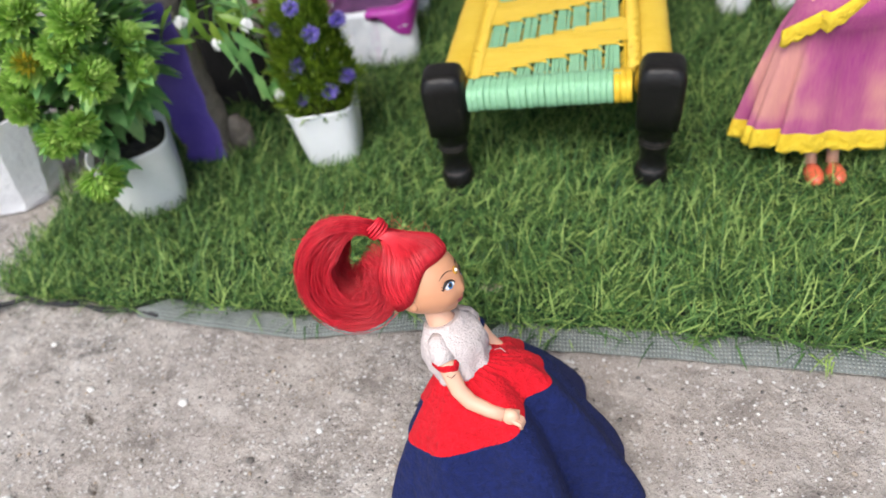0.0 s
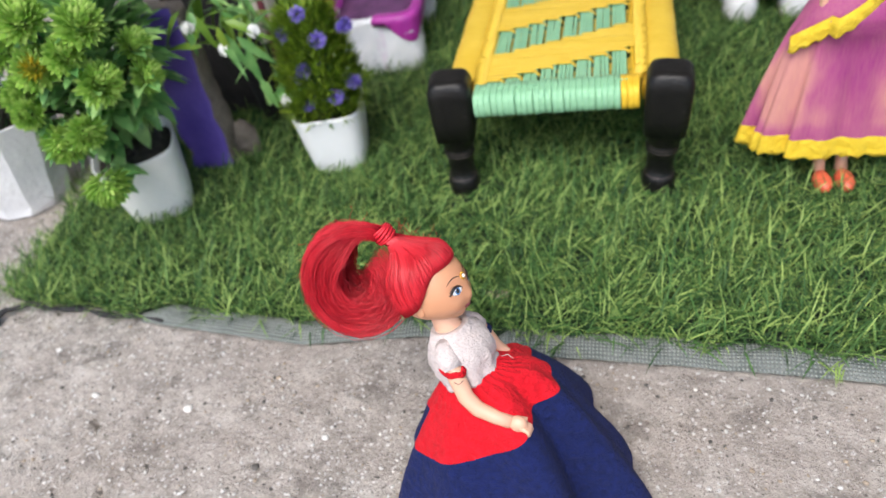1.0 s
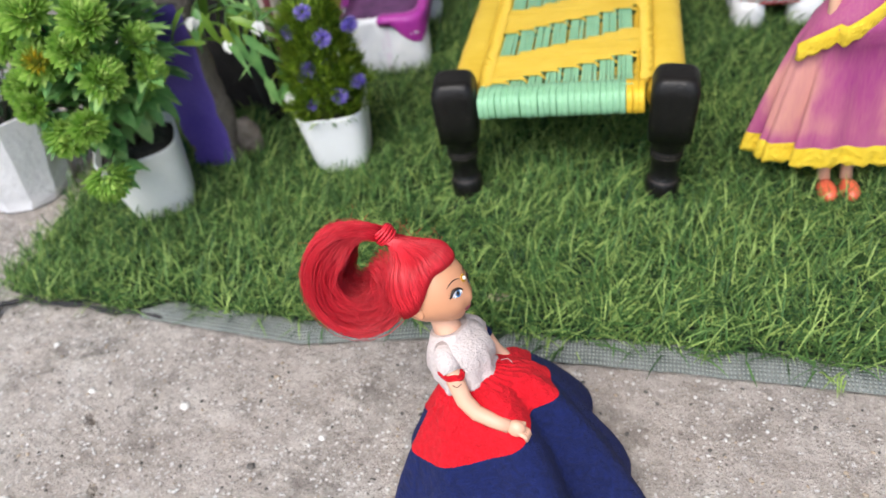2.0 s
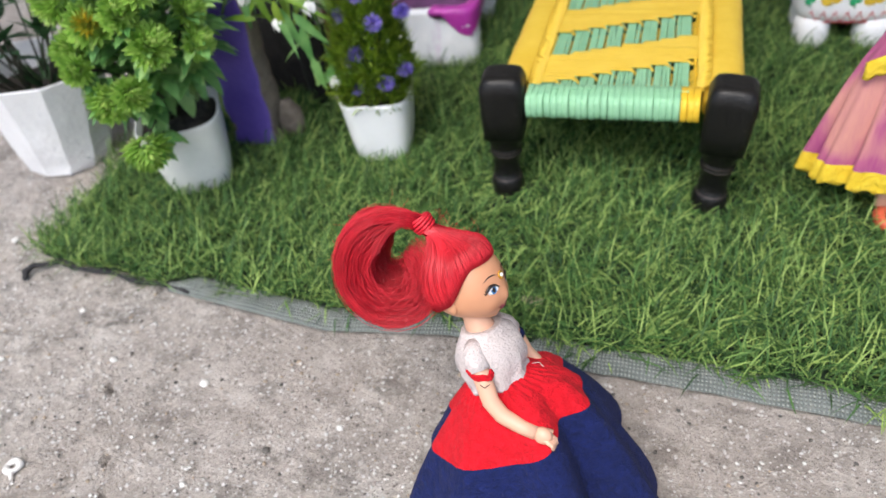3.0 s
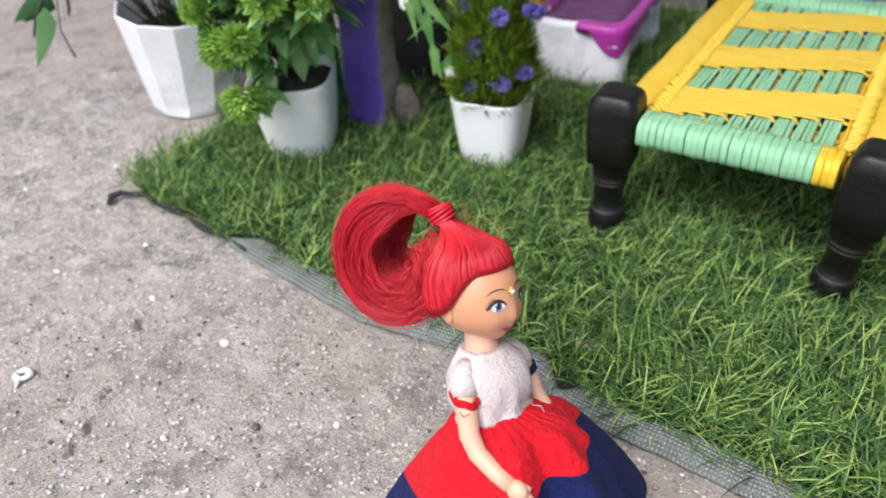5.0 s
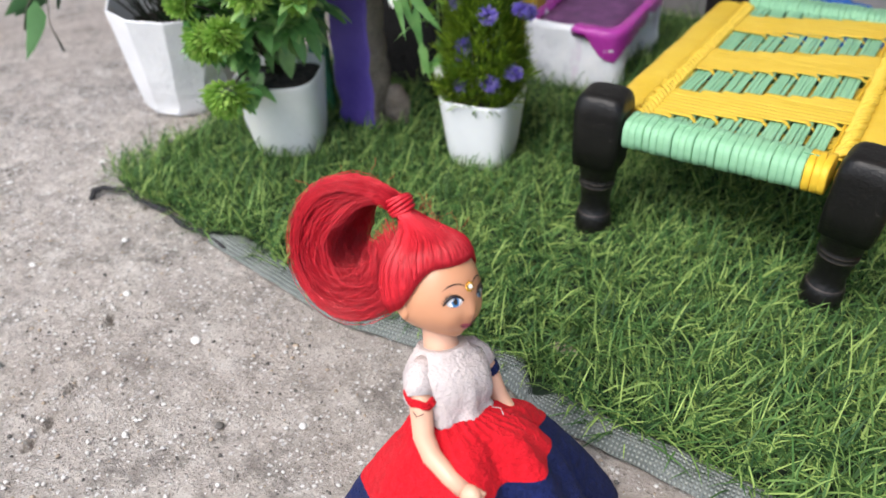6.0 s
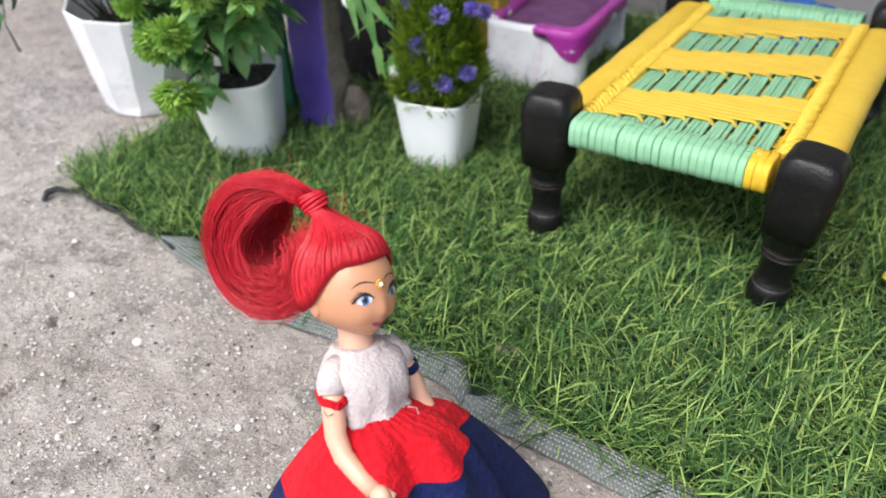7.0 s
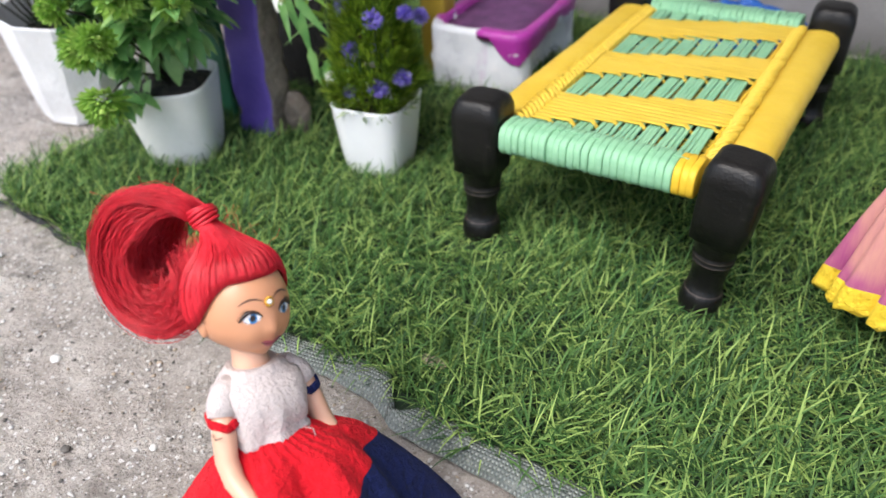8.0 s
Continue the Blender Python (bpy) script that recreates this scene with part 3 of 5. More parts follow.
    for k in range(52):
        y = 0.0360 + pitch * k + random.uniform(-0.0007, 0.0007)
        slant = random.uniform(-0.008, 0.008)
        g = Geo(YELLOW)
        rows = []
        for i in range(49):
            x = -0.002 + 0.157 * i / 48
            ph = ((y - 0.0395 - slope * (0.0172 * round((x - 0.013) / 0.0172) + 0.013)) / period) % 1.0
            over = smooth_step(0.0, 0.03, ph) * (1 - smooth_step(0.53, 0.56, ph))
            if i < 3 or i > 45:
                over = 1.0
            rows.append((x, over))
        sm = [sum(rows[max(0, min(48, i + d))][1] for d in (-1, 0, 1)) / 3 for i in range(49)]
        ring_rows = []
        w = 0.0030
        for i, (x, _) in enumerate(rows):
            z = 0.1080 + 0.0080 * sm[i]
            ww = w * (0.72 + 0.40 * sm[i])
            yy = y + slant * (x - 0.075) - 0.0030 * (1 - sm[i]) + random.uniform(-0.00018, 0.00018)
            ring_rows.append([(x, yy - ww, z), (x, yy - ww * 0.7, z + 0.0008), (x, yy + ww * 0.7, z + 0.0009), (x, yy + ww, z), (x, yy, z - 0.0006)])
        g.rings(ring_rows)
        part("yellow_tape", g, cot)


# ---- plants ----
def square_pot(name, parent, mat_body, bottom, top, height, wall=0.0025, power=4.5, label=""):
    g = Geo(mat_body)
    rows = []
    prof = [(0.0, bottom * 0.80), (0.0015, bottom * 0.95), (0.005, bottom)] + [(height * t, bottom + (top - bottom) * (t ** 0.9)) for t in (0.25, 0.5, 0.75, 0.93)] + [(height - 0.001, top), (height, top - 0.0008), (height - 0.0004, top - wall), (height * 0.80, top - wall * 2.2), (height * 0.79, 0.004)]
    for z, r in prof:
        rows.append(section(0, 0, z, r, r, power, 40))
    g.rings(rows)
    return part(name, g, parent, label)


def pompon(r, n, mat_p):
    g = Geo(mat_p)
    for k in range(n):
        t = math.acos(1 - 2 * (k + 0.5) / n)
        a = k * 2.39996
        d = Vector((math.sin(t) * math.cos(a), math.sin(t) * math.sin(a), math.cos(t)))
        g.leaf(d * r * 0.25, d + Vector((random.uniform(-.2, .2),) * 3), d.orthogonal(), r * random.uniform(0.65, 0.9), r * 0.36, 0.1, 0, 2)
    return g


def build_flower_pot():
    pot = thing("flower_pot", -0.187, 0.090, 0.003, "small white square pot with bushy green plant and violet flowers", "potted plant", rz=9)
    square_pot("pot", pot, POT_WHITE, 0.0300, 0.0390, 0.076, label="glossy white plastic pot")
    g = Geo(SOIL)
    g.rings([section(0, 0, z, r, r, 4.5, 24) for z, r in ((0.050, 0.030), (0.060, 0.031), (0.065, 0.020))])
    part("soil", g, pot, "dark filling")
    g = Geo(NEEDLE)
    for k in range(430):
        t = random.random() ** 1.1
        a = random.uniform(0, 6.283)
        z = 0.066 + 0.120 * t
        r = (0.046 * (1 - t * 0.60)) * math.sqrt(random.uniform(0.25, 1.0)) * (0.72 + 0.28 * smooth_step(0.0, 0.18, t))
        c = Vector((r * math.cos(a), r * math.sin(a), z))
        out = Vector((math.cos(a), math.sin(a), 0.55 + 0.7 * t)).normalized()
        for j in range(16):
            d = (out + Vector((random.gauss(0, .33), random.gauss(0, .33), random.gauss(0.25, .30)))).normalized()
            g.leaf(c + d * random.uniform(0, 0.006), d, Vector((0, 0, 1)), random.uniform(0.012, 0.022), random.uniform(0.0020, 0.0032), 0.1, 0, 2)
    part("foliage", g, pot, "dense needle-like green foliage", kind="stuff")
    for k in range(9):
        a = k * 2.4
        s = Geo(STEM_G)
        s.tube([(0.004 * math.cos(a), 0.004 * math.sin(a), 0.062), (0.014 * math.cos(a), 0.014 * math.sin(a), 0.10), (0.020 * math.cos(a), 0.020 * math.sin(a), 0.15)], 0.001, 5)
        part("stem", s, pot)
    inv = pot.matrix_basis.inverted()
    head = pompon(0.0100, 120, PETAL).mesh("flower")
    for x, y, z, s in ((-0.190, 0.060, 0.136, 1), (-0.163, 0.062, 0.102, 1), (-0.146, 0.078, 0.110, 1), (-0.169, 0.070, 0.165, 1.05), (-0.182, 0.070, 0.194, .95), (-0.206, 0.074, 0.172, .95), (-0.143, 0.085, 0.170, .9), (-0.197, 0.063, 0.094, .85), (-0.21, 0.083, 0.114, .6), (-0.176, 0.075, 0.136, .45), (-0.160, 0.135, 0.150, .9), (-0.215, 0.125, 0.145, .9), (-0.19, 0.14, 0.18, .9)):
        p = inv @ Vector((x, y, z))
        part("flower", head, pot, "violet pompon flower", Matrix.LocRotScale(p, Euler((random.uniform(-.5, .5), random.uniform(-.5, .5), random.uniform(0, 6))), (s, s, s)))


def rosette_mesh(r, mat_a, petals=120):
    """A dense cone of narrow upturned fleshy spikes."""
    g = Geo(mat_a)
    for k in range(petals):
        f = (k + 0.5) / petals
        t = 0.06 + 1.75 * f ** 0.72
        a = k * 2.39996 + random.uniform(-0.08, 0.08)
        d = Vector((math.sin(t) * math.cos(a), math.sin(t) * math.sin(a), math.cos(t)))
        base = Vector((d.x * r * 0.34, d.y * r * 0.34, r * (0.30 - 0.55 * f)))
        g.leaf(base, d, Vector((0, 0, 1)) if t > 0.5 else d.orthogonal(), r * random.uniform(0.50, 0.66), r * 0.26, -0.38, 0, 4, 0.9, 0.62)
    return g


def build_rosette_plant():
    pot = thing("rosette_plant", -0.385, 0.012, 0.004, "artificial plant with spiky green rosettes in a dull white square pot", "potted plant", rz=28, lean=(2, -3))
    square_pot("pot", pot, POT_CREAM, 0.034, 0.046, 0.088, label="dull white plastic pot", power=4.0)
    g = Geo(SOIL)
    rows = [section(0, 0, z, r, r, 4, 24) for z, r in ((0.064, 0.039), (0.078, 0.041), (0.084, 0.026), (0.087, 0.008))]
    g.rings(rows)
    part("soil", g, pot, "dark dry filling")
    inv = pot.matrix_basis.inverted()
    big = rosette_mesh(0.0245, ROSETTE).mesh("rosette")
    yel = rosette_mesh(0.0245, ROSETTE_Y, 50).mesh("rosette_centre")
    spots = [(-0.384, -0.070, 0.227, 1.1, 1), (-0.374, -0.070, 0.272, 1.1, 0), (-0.321, -0.068, 0.262, 1.1, 0), (-0.326, -0.072, 0.207, 1.05, 0), (-0.392, -0.075, 0.150, 1.1, 0), (-0.355, -0.094, 0.110, 1.1, 0), (-0.306, -0.030, 0.222, 0.85, 0), (-0.440, -0.040, 0.235, 1.1, 0), (-0.45, -0.02, 0.18, 1.05, 0), (-0.35, -0.01, 0.285, 1.1, 0), (-0.41, 0.04, 0.27, 1.1, 0), (-0.335, 0.05, 0.25, 1.0, 0), (-0.43, 0.06, 0.2, 1.0, 0), (-0.425, -0.060, 0.195, 1.0, 0), (-0.355, -0.085, 0.165, .9, 0), (-0.30, -0.04, 0.195, .85, 0), (-0.345, -0.075, 0.238, .9, 0), (-0.41, -0.08, 0.185, .8, 0)]
    mid = Vector((-0.375, 0.005, 0.17))
    gl, gs = Geo(LEAF), Geo(STEM)
    root = Vector((-0.385, 0.01, 0.085))
    for x, y, z, s, yellow in spots:
        c = Vector((x, y, z))
        out = (c - mid).normalized()
        m = Matrix.LocRotScale(inv @ c, out.to_track_quat("Z", "Y"), (s, s, s))
        ros = part("rosette", big, pot, "spiky fleshy green rosette", m)
        if yellow:
            part("rosette_centre", yel, ros, "yellow orange centre", pose(0.003, -0.003, 0.0135) @ Matrix.Scale(0.55, 4))
        pts = [inv @ (root.lerp(c, t) + Vector((0, 0, 0.02 * math.sin(3.14 * t)))) for t in (0, .25, .5, .75, 1)]
        gs.tube(pts, 0.0014, 5)
        for k in range(26):
            t = random.uniform(0.5, 1.0)
            p = root.lerp(c, t)
            d = (out * 0.7 + Vector((random.gauss(0, .8), random.gauss(0, .8), random.gauss(0, .5)))).normalized()
            gl.leaf(inv @ p, inv.to_3x3() @ d, (0, 0, 1), random.uniform(0.019, 0.030), random.uniform(0.012, 0.016), 0.25, 0, 5, 0.3, 0.62)
    for k in range(430):
        d = Vector((random.gauss(0, 1), random.gauss(0, 1), random.gauss(0.1, .8))).normalized()
        p = mid + Vector((d.x * 0.056 - 0.004, d.y * 0.05, d.z * 0.085)) * random.uniform(0.3, 1) + Vector((0, 0, random.uniform(0.0, 0.035)))
        gl.leaf(inv @ p, inv.to_3x3() @ (d + Vector((0, 0, random.uniform(-.3, .5)))), (0, 0, 1), random.uniform(0.024, 0.038), random.uniform(0.013, 0.018), 0.3, 0, 5, 0.3, 0.62)
    part("stem", gs, pot, "dark thin stems")
    part("foliage", gl, pot, "small pointed green leaves", kind="stuff")


def build_vase_plant():
    vase = thing("faceted_planter", -0.595, 0.045, 0.0, "white faceted planter with dark green long-leaved plant", "potted plant", rz=12, lean=(0, 4))
    g = Geo(PAPER_WHITE)
    n = 11
    rows = []
    for z, r, tw in ((0.0, 0.046, 0), (0.003, 0.052, 0), (0.016, 0.0550, 0.03), (0.032, 0.0585, 0.06), (0.048, 0.0610, 0.09), (0.066, 0.0650, 0.12), (0.126, 0.077, 0.12), (0.128, 0.0765, 0.12), (0.127, 0.0735, 0.12), (0.085, 0.062, 0.1), (0.084, 0.006, 0.1)):
        dent = 0.085 if z < 0.06 else 0.025
        rows.append([(r * math.cos(6.28318 * (j + tw) / n) * (1 + dent * noise.noise((j * 3.1, z * 90, 0))), r * math.sin(6.28318 * (j + tw) / n) * (1 + dent * noise.noise((j * 3.1, z * 90, 5))), z) for j in range(n)])
    g.rings(rows)
    ob = part("pot", g, vase, "white faceted pot with dented sides", smooth=False)
    bev = ob.modifiers.new("soft edges", "BEVEL")
    bev.width, bev.segments, bev.limit_method = 0.0035, 3, "NONE"
    g = Geo(SOIL)
    g.rings([section(0, 0, z, r, r, 2, 22) for z, r in ((0.086, 0.060), (0.096, 0.062), (0.099, 0.02))])
    part("soil", g, vase, "brown filling")
    gs, gl = Geo(STEM), Geo(LEAF_D)
    for k in range(26):
        a = k * 2.4
        base = Vector((0.030 * math.cos(a) * random.random(), 0.030 * math.sin(a) * random.random(), 0.094))
        out = Vector((math.cos(a), math.sin(a), 0))
        p1 = base + out * 0.030 + Vector((0, 0, 0.05))
        p2 = base + out * random.uniform(0.03, 0.07) + Vector((0, 0, random.uniform(0.09, 0.14)))
        one = Geo(STEM)
        one.tube([base, p1, p2], 0.0013, 5)
        part("stem", one, vase)
        for j in range(5):
            d = (out * 0.6 + Vector((random.gauss(0, .5), random.gauss(0, .5), random.uniform(0.1, 1.0)))).normalized()
            gl.leaf(base.lerp(p2, random.uniform(0.6, 1)), d, (0, 0, 1), random.uniform(0.032, 0.050), random.uniform(0.010, 0.016), 0.25, 0, 5, 0.2)
        gl.leaf(base, out + Vector((0, 0, 1.6)), (0, 0, 1), random.uniform(0.03, 0.05), 0.007, 0.2, 0, 4, 0.2)
    # one arching spray that hangs beside the pot
    inv = vase.matrix_basis.inverted()
    arch = [(-0.60, 0.02, 0.10), (-0.64, -0.02, 0.165), (-0.675, -0.055, 0.165), (-0.69, -0.072, 0.135), (-0.697, -0.078, 0.112)]
    gs.tube([inv @ Vector(p) for p in arch], 0.0014, 5)
    for (x, y, z), d, ln, wd in (((-0.672, -0.068, 0.146), (-0.12, -0.3, -1), 0.066, 0.027), ((-0.668, -0.060, 0.155), (-0.8, -0.1, -0.45), 0.055, 0.024), ((-0.660, -0.05, 0.165), (0.5, -0.2, -0.2), 0.05, 0.02), ((-0.685, -0.066, 0.15), (-0.9, -0.2, -0.5), 0.045, 0.018), ((-0.680, -0.06, 0.158), (-0.6, -0.5, -0.6), 0.042, 0.018), ((-0.675, -0.05, 0.16), (-0.8, 0.2, 0.2), 0.045, 0.018), ((-0.70, -0.06, 0.16), (-0.9, 0.1, -0.2), 0.045, 0.02)):
        gl.leaf(inv @ Vector((x, y, z)), inv.to_3x3() @ Vector(d), (0, 1, 0.4), ln, wd, 0.2, 0, 5, 0.2)
    gs.tube([inv @ Vector(p) for p in ((-0.67, -0.05, 0.16), (-0.640, -0.072, 0.155), (-0.634, -0.082, 0.13), (-0.616, -0.086, 0.104))], [0.0008, 0.0008, 0.0007, 0.0014], 5)
    part("stem", gs, vase, "thin dark stems")
    part("foliage", gl, vase, "long dark green leaves", kind="stuff")


def build_bud_plant():
    pot = thing("bud_plant", -0.300, 0.205, 0.004, "artificial plant with hanging white buds in a dark pot", "potted plant")
    g = Geo(NEAR_BLACK)
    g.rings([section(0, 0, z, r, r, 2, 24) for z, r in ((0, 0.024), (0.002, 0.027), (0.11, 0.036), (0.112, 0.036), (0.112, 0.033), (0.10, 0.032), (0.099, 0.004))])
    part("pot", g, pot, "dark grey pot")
    inv = pot.matrix_basis.inverted()
    gs, gl, gd = Geo(STEM_G), Geo(LEAF_L), Geo(LEAF)
    bud = Geo(BUD)
    for k in range(5):
        a = 6.283 * k / 5
        bud.leaf((0.002 * math.cos(a), 0.002 * math.sin(a), 0.008), (math.cos(a) * 0.55, math.sin(a) * 0.55, -1), (math.cos(a), math.sin(a), 0.3), 0.0135, 0.0105, 0.35, 0, 4, 0.5)
    bud.blob((0, 0, 0.003), (0.0046, 0.0046, 0.006), 0, 10, 6)
    bud_me = bud.mesh("bud")
    heads = [(-0.269, 0.060, 0.172), (-0.229, 0.060, 0.190), (-0.222, 0.066, 0.105), (-0.300, 0.058, 0.200)]
    top = Vector((-0.300, 0.20, 0.11))
    for i, h in enumerate(heads):
        h = Vector(h)
        pk = Vector(((top.x + h.x) / 2, 0.12, max(h.z + 0.045, 0.235)))
        pts = []
        for s in range(11):
            t = s / 10
            pts.append((1 - t) ** 2 * top + 2 * t * (1 - t) * pk + t * t * h)
        gs.tube([inv @ p for p in pts], [0.0018 - 0.0008 * s / 10 for s in range(11)], 5)
        part("bud", bud_me, pot, "white hanging bud", Matrix.Translation(inv @ (h - Vector((0, 0, 0.006)))) @ pose(0, 0, 0, random.uniform(-20, 20), random.uniform(-20, 20), 40 * i))
        for s in range(3, 11):
            for q in range(2):
                p = pts[s]
                d = Vector((random.gauss(0, .8), random.gauss(-0.3, .5), random.gauss(-0.15, .5))).normalized()
                (gl if random.random() < 0.45 else gd).leaf(inv @ p, d, (0, 0, 1), random.uniform(0.026, 0.046), random.uniform(0.006, 0.010), 0.45, 0, 5, 0.25)
    for p0, d, ln in (((-0.262, 0.06, 0.185), (0.35, -0.1, -1), 0.055), ((-0.245, 0.062, 0.165), (0.1, -0.1, -1), 0.05), ((-0.24, 0.062, 0.13), (0.2, -0.1, -1), 0.04), ((-0.235, 0.063, 0.125), (-0.3, 0, -1), 0.035), ((-0.25, 0.06, 0.18), (0.8, 0, -0.9), 0.05), ((-0.222, 0.066, 0.11), (-0.7, 0, -0.4), 0.032), ((-0.222, 0.066, 0.12), (-0.2, 0, -1), 0.03)):
        gd.leaf(inv @ Vector(p0), d, (0, -1, 0.3), ln, 0.011, 0.15, 0, 5, 0.25)
    for p0, d, ln in (((-0.275, 0.055, 0.205), (-0.6, -0.1, -0.5), 0.05), ((-0.30, 0.055, 0.215), (-0.7, -0.2, -0.6), 0.055), ((-0.265, 0.055, 0.195), (0.1, -0.1, -1), 0.04), ((-0.29, 0.055, 0.175), (-0.9, -0.1, 0.2), 0.045), ((-0.255, 0.056, 0.2), (0.9, -0.1, -0.3), 0.05), ((-0.28, 0.05, 0.21), (0.2, -0.1, -0.9), 0.045)):
        gl.leaf(inv @ Vector(p0), d, (0, -0.6, 0.8), ln, 0.009, 0.4, 0, 5, 0.3)
    part("stem", gs, pot, "arching green stems")
    part("lime_foliage", gl, pot, "narrow lime green leaves", kind="stuff")
    part("foliage", gd, pot, "narrow green leaves", kind="stuff")


# ---- slabs, stones and boxes behind ----
def slab(name, x, y, w, d, h, mats, label, category, rz=0, lean=(0, 0), rough=0.002, z=0.003, front_slot=1, segs=(10, 6, 22), parent=None):
    """An upright rough slab; the front face takes the second material."""
    g = Geo(*mats)
    nx, ny, nz = segs
    per = [(i / nx, 0.0) for i in range(nx)] + [(1.0, j / ny) for j in range(ny)] + [(1 - i / nx, 1.0) for i in range(nx)] + [(0.0, 1 - j / ny) for j in range(ny)]
    rows = []
    for k in range(nz + 1):
        zz = h * k / nz
        row = []
        for u, v in per:
            px, py = (u - 0.5) * w, (v - 0.5) * d
            nn = Vector((px * 30, py * 30, zz * 30))
            e = rough * (noise.noise(nn) + 0.5 * noise.noise(nn * 2.7))
            k2 = 1 - 0.06 * (abs(u - 0.5) * abs(v - 0.5) * 4) ** 3
            s = 1.0 if 0 < k < nz else 0.94
            row.append((px * k2 * s + e, py * k2 * s + e * 0.6, zz + e * 0.4))
        rows.append(row)
    g.rings(rows)
    if len(mats) > 1:
        for i, fc in enumerate(g.f):
            c = [sum(g.v[q][a] for q in fc) / len(fc) for a in range(3)]
            if c[1] < -d * 0.44:
                g.m[i] = front_slot
    ob = part(name, g, parent)
    ob.matrix_basis = pose(x, y, z, lean[0], lean[1], rz)
    if parent is None:
        tagged(ob, label, category)
    return ob


def build_backdrop_things():
    slab("painted_slab", -0.350, 0.096, 0.061, 0.030, 0.205, (BROWN_STONE, VIOLET), "upright stone slab with violet painted face", "stone slab", rz=-4, lean=(0, 0), rough=0.0036)
    g = Geo(BROWN_STONE)
    g.blob((0, 0, 0.024), (0.016, 0.014, 0.028), 0, 16, 10, lambda d: 1 + 0.18 * noise.noise((d.x * 2, d.y * 2, d.z * 2)))
    ob = part("stone", g)
    ob.matrix_basis = pose(-0.308, 0.112, 0.002, 0, -12, 20)
    tagged(ob, "small rounded brown stone beside the painted slab", "stone")
    slab("green_board", -0.414, 0.102, 0.034, 0.006, 0.155, (OLIVE_BOARD,), "narrow dark green board leaning behind the pot", "board", rz=-8, lean=(4, 4), rough=0.0006)
    post = slab("painted_post", -0.276, 0.190, 0.026, 0.020, 0.22, (CREAM,), "cream post with a maroon stripe", "post", rz=-10, rough=0.0012)
    stripe = slab("stripe", 0.007, -0.0115, 0.008, 0.003, 0.218, (MAROON,), "", "", z=0.001, rough=0.0003, parent=post)
    tagged(stripe, "maroon painted stripe")
    # added block, coloured near black to stand in for the shaded gap
    slab("dark_gap_block", -0.335, 0.225, 0.16, 0.05, 0.20, (NEAR_BLACK,), "near black block standing in for the shaded gap behind the pots", "stone block", rough=0.004)
    slab("ochre_block", -0.262, 0.330, 0.034, 0.03, 0.16, (OCHRE,), "ochre painted upright block", "block", rough=0.001)

    # limewashed planter with a magenta rim
    box = thing("painted_planter", -0.193, 0.380, 0.003, "white limewashed cement planter with dripping magenta rim", "planter", rz=5)
    W2, D2, H2 = 0.064, 0.098, 0.084
    g = Geo(WHITEWASH)
    rows = []
    for z, r in ((0, 0.93), (0.004, 0.97), (0.012, 0.99), (0.02, 1.0), (0.03, 0.985), (0.04, 1.0), (0.05, 0.98), (0.06, 1.0), (0.07, 0.985), (H2 - 0.008, 0.99), (H2 - 0.002, 0.985), (H2 - 0.0005, 0.94), (H2 - 0.002, 0.86), (H2 - 0.014, 0.82)):
        ring = section(0, 0, z, W2 * r, D2 * r, 9, 96)
        rows.append([(x + 0.0040 * noise.noise((x * 40, y * 40, z * 40)) + 0.0020 * noise.noise((x * 120, y * 120, z * 120)) - (0.018 if (x > W2 * 0.6 and abs(y + 0.005) < D2 * 0.60 and z < 0.055) else 0), y + 0.0045 * noise.noise((x * 40, y * 40, z * 40 + 9)) + 0.0022 * noise.noise((x * 130, y * 130, z * 130)), z) for x, y, _ in ring])
    g.rings(rows, 0, True, False)
    part("body", g, box, "chipped white limewashed body")
    g = Geo(MAGENTA, WHITEWASH)
    prof = [(H2 - 0.020, 1.012), (H2 - 0.010, 1.03), (H2 - 0.002, 1.03), (H2, 1.0), (H2, 0.86), (H2 - 0.004, 0.82), (H2 - 0.016, 0.80)]
    rows = []
    for k, (z, r) in enumerate(prof):
        ring = section(0, 0, z, W2 * r, D2 * r, 8, 64)
        row = []
        for x, y, zz in ring:
            if k == 0:
                drip = 0.009 * noise.noise((x * 60, y * 60, 1)) - 0.020 * math.exp(-((x - W2) ** 2 + (y + D2) ** 2) / 0.0006)
                if y < -D2 * 0.8 and x < W2 * 0.45:
                    drip += 0.014
                zz += drip
            bare = smooth_step(W2 * 0.15, -W2 * 0.05, x + 0.008 * noise.noise((zz * 70, 1, 3))) * smooth_step(-D2 * 0.7, -D2 * 0.85, y)
            k3 = 1 - bare * (1 - 0.90 / max(r, 0.90))
            row.append((x * k3 + 0.0022 * noise.noise((x * 50, y * 50, z * 50)), y * k3 + 0.0018 * noise.noise((x * 60, y * 60, z * 60)), zz + 0.0016 * noise.noise((x * 70, y * 70, 4)) - 0.005 * bare))
        rows.append(row)
    g.rings(rows, 0, False, False)
    for i, fc in enumerate(g.f):
        c = [sum(g.v[q][k] for q in fc) / 4 for k in range(3)]
        if c[1] < -D2 * 0.80 and c[0] < W2 * 0.02 + 0.006 * noise.noise((c[0] * 90, c[2] * 90, 2)):
            g.m[i] = 1
    part("rim", g, box, "glossy dripping magenta rim")
    g = Geo(PURPLE_SOIL)
    g.rings([section(0, 0, z, W2 * r, D2 * r, 8, 40) for z, r in ((H2 - 0.03, 0.8), (H2 - 0.010, 0.835), (H2 - 0.009, 0.5), (H2 - 0.008, 0.1))])
    part("filling", g, box, "dark violet stained filling")
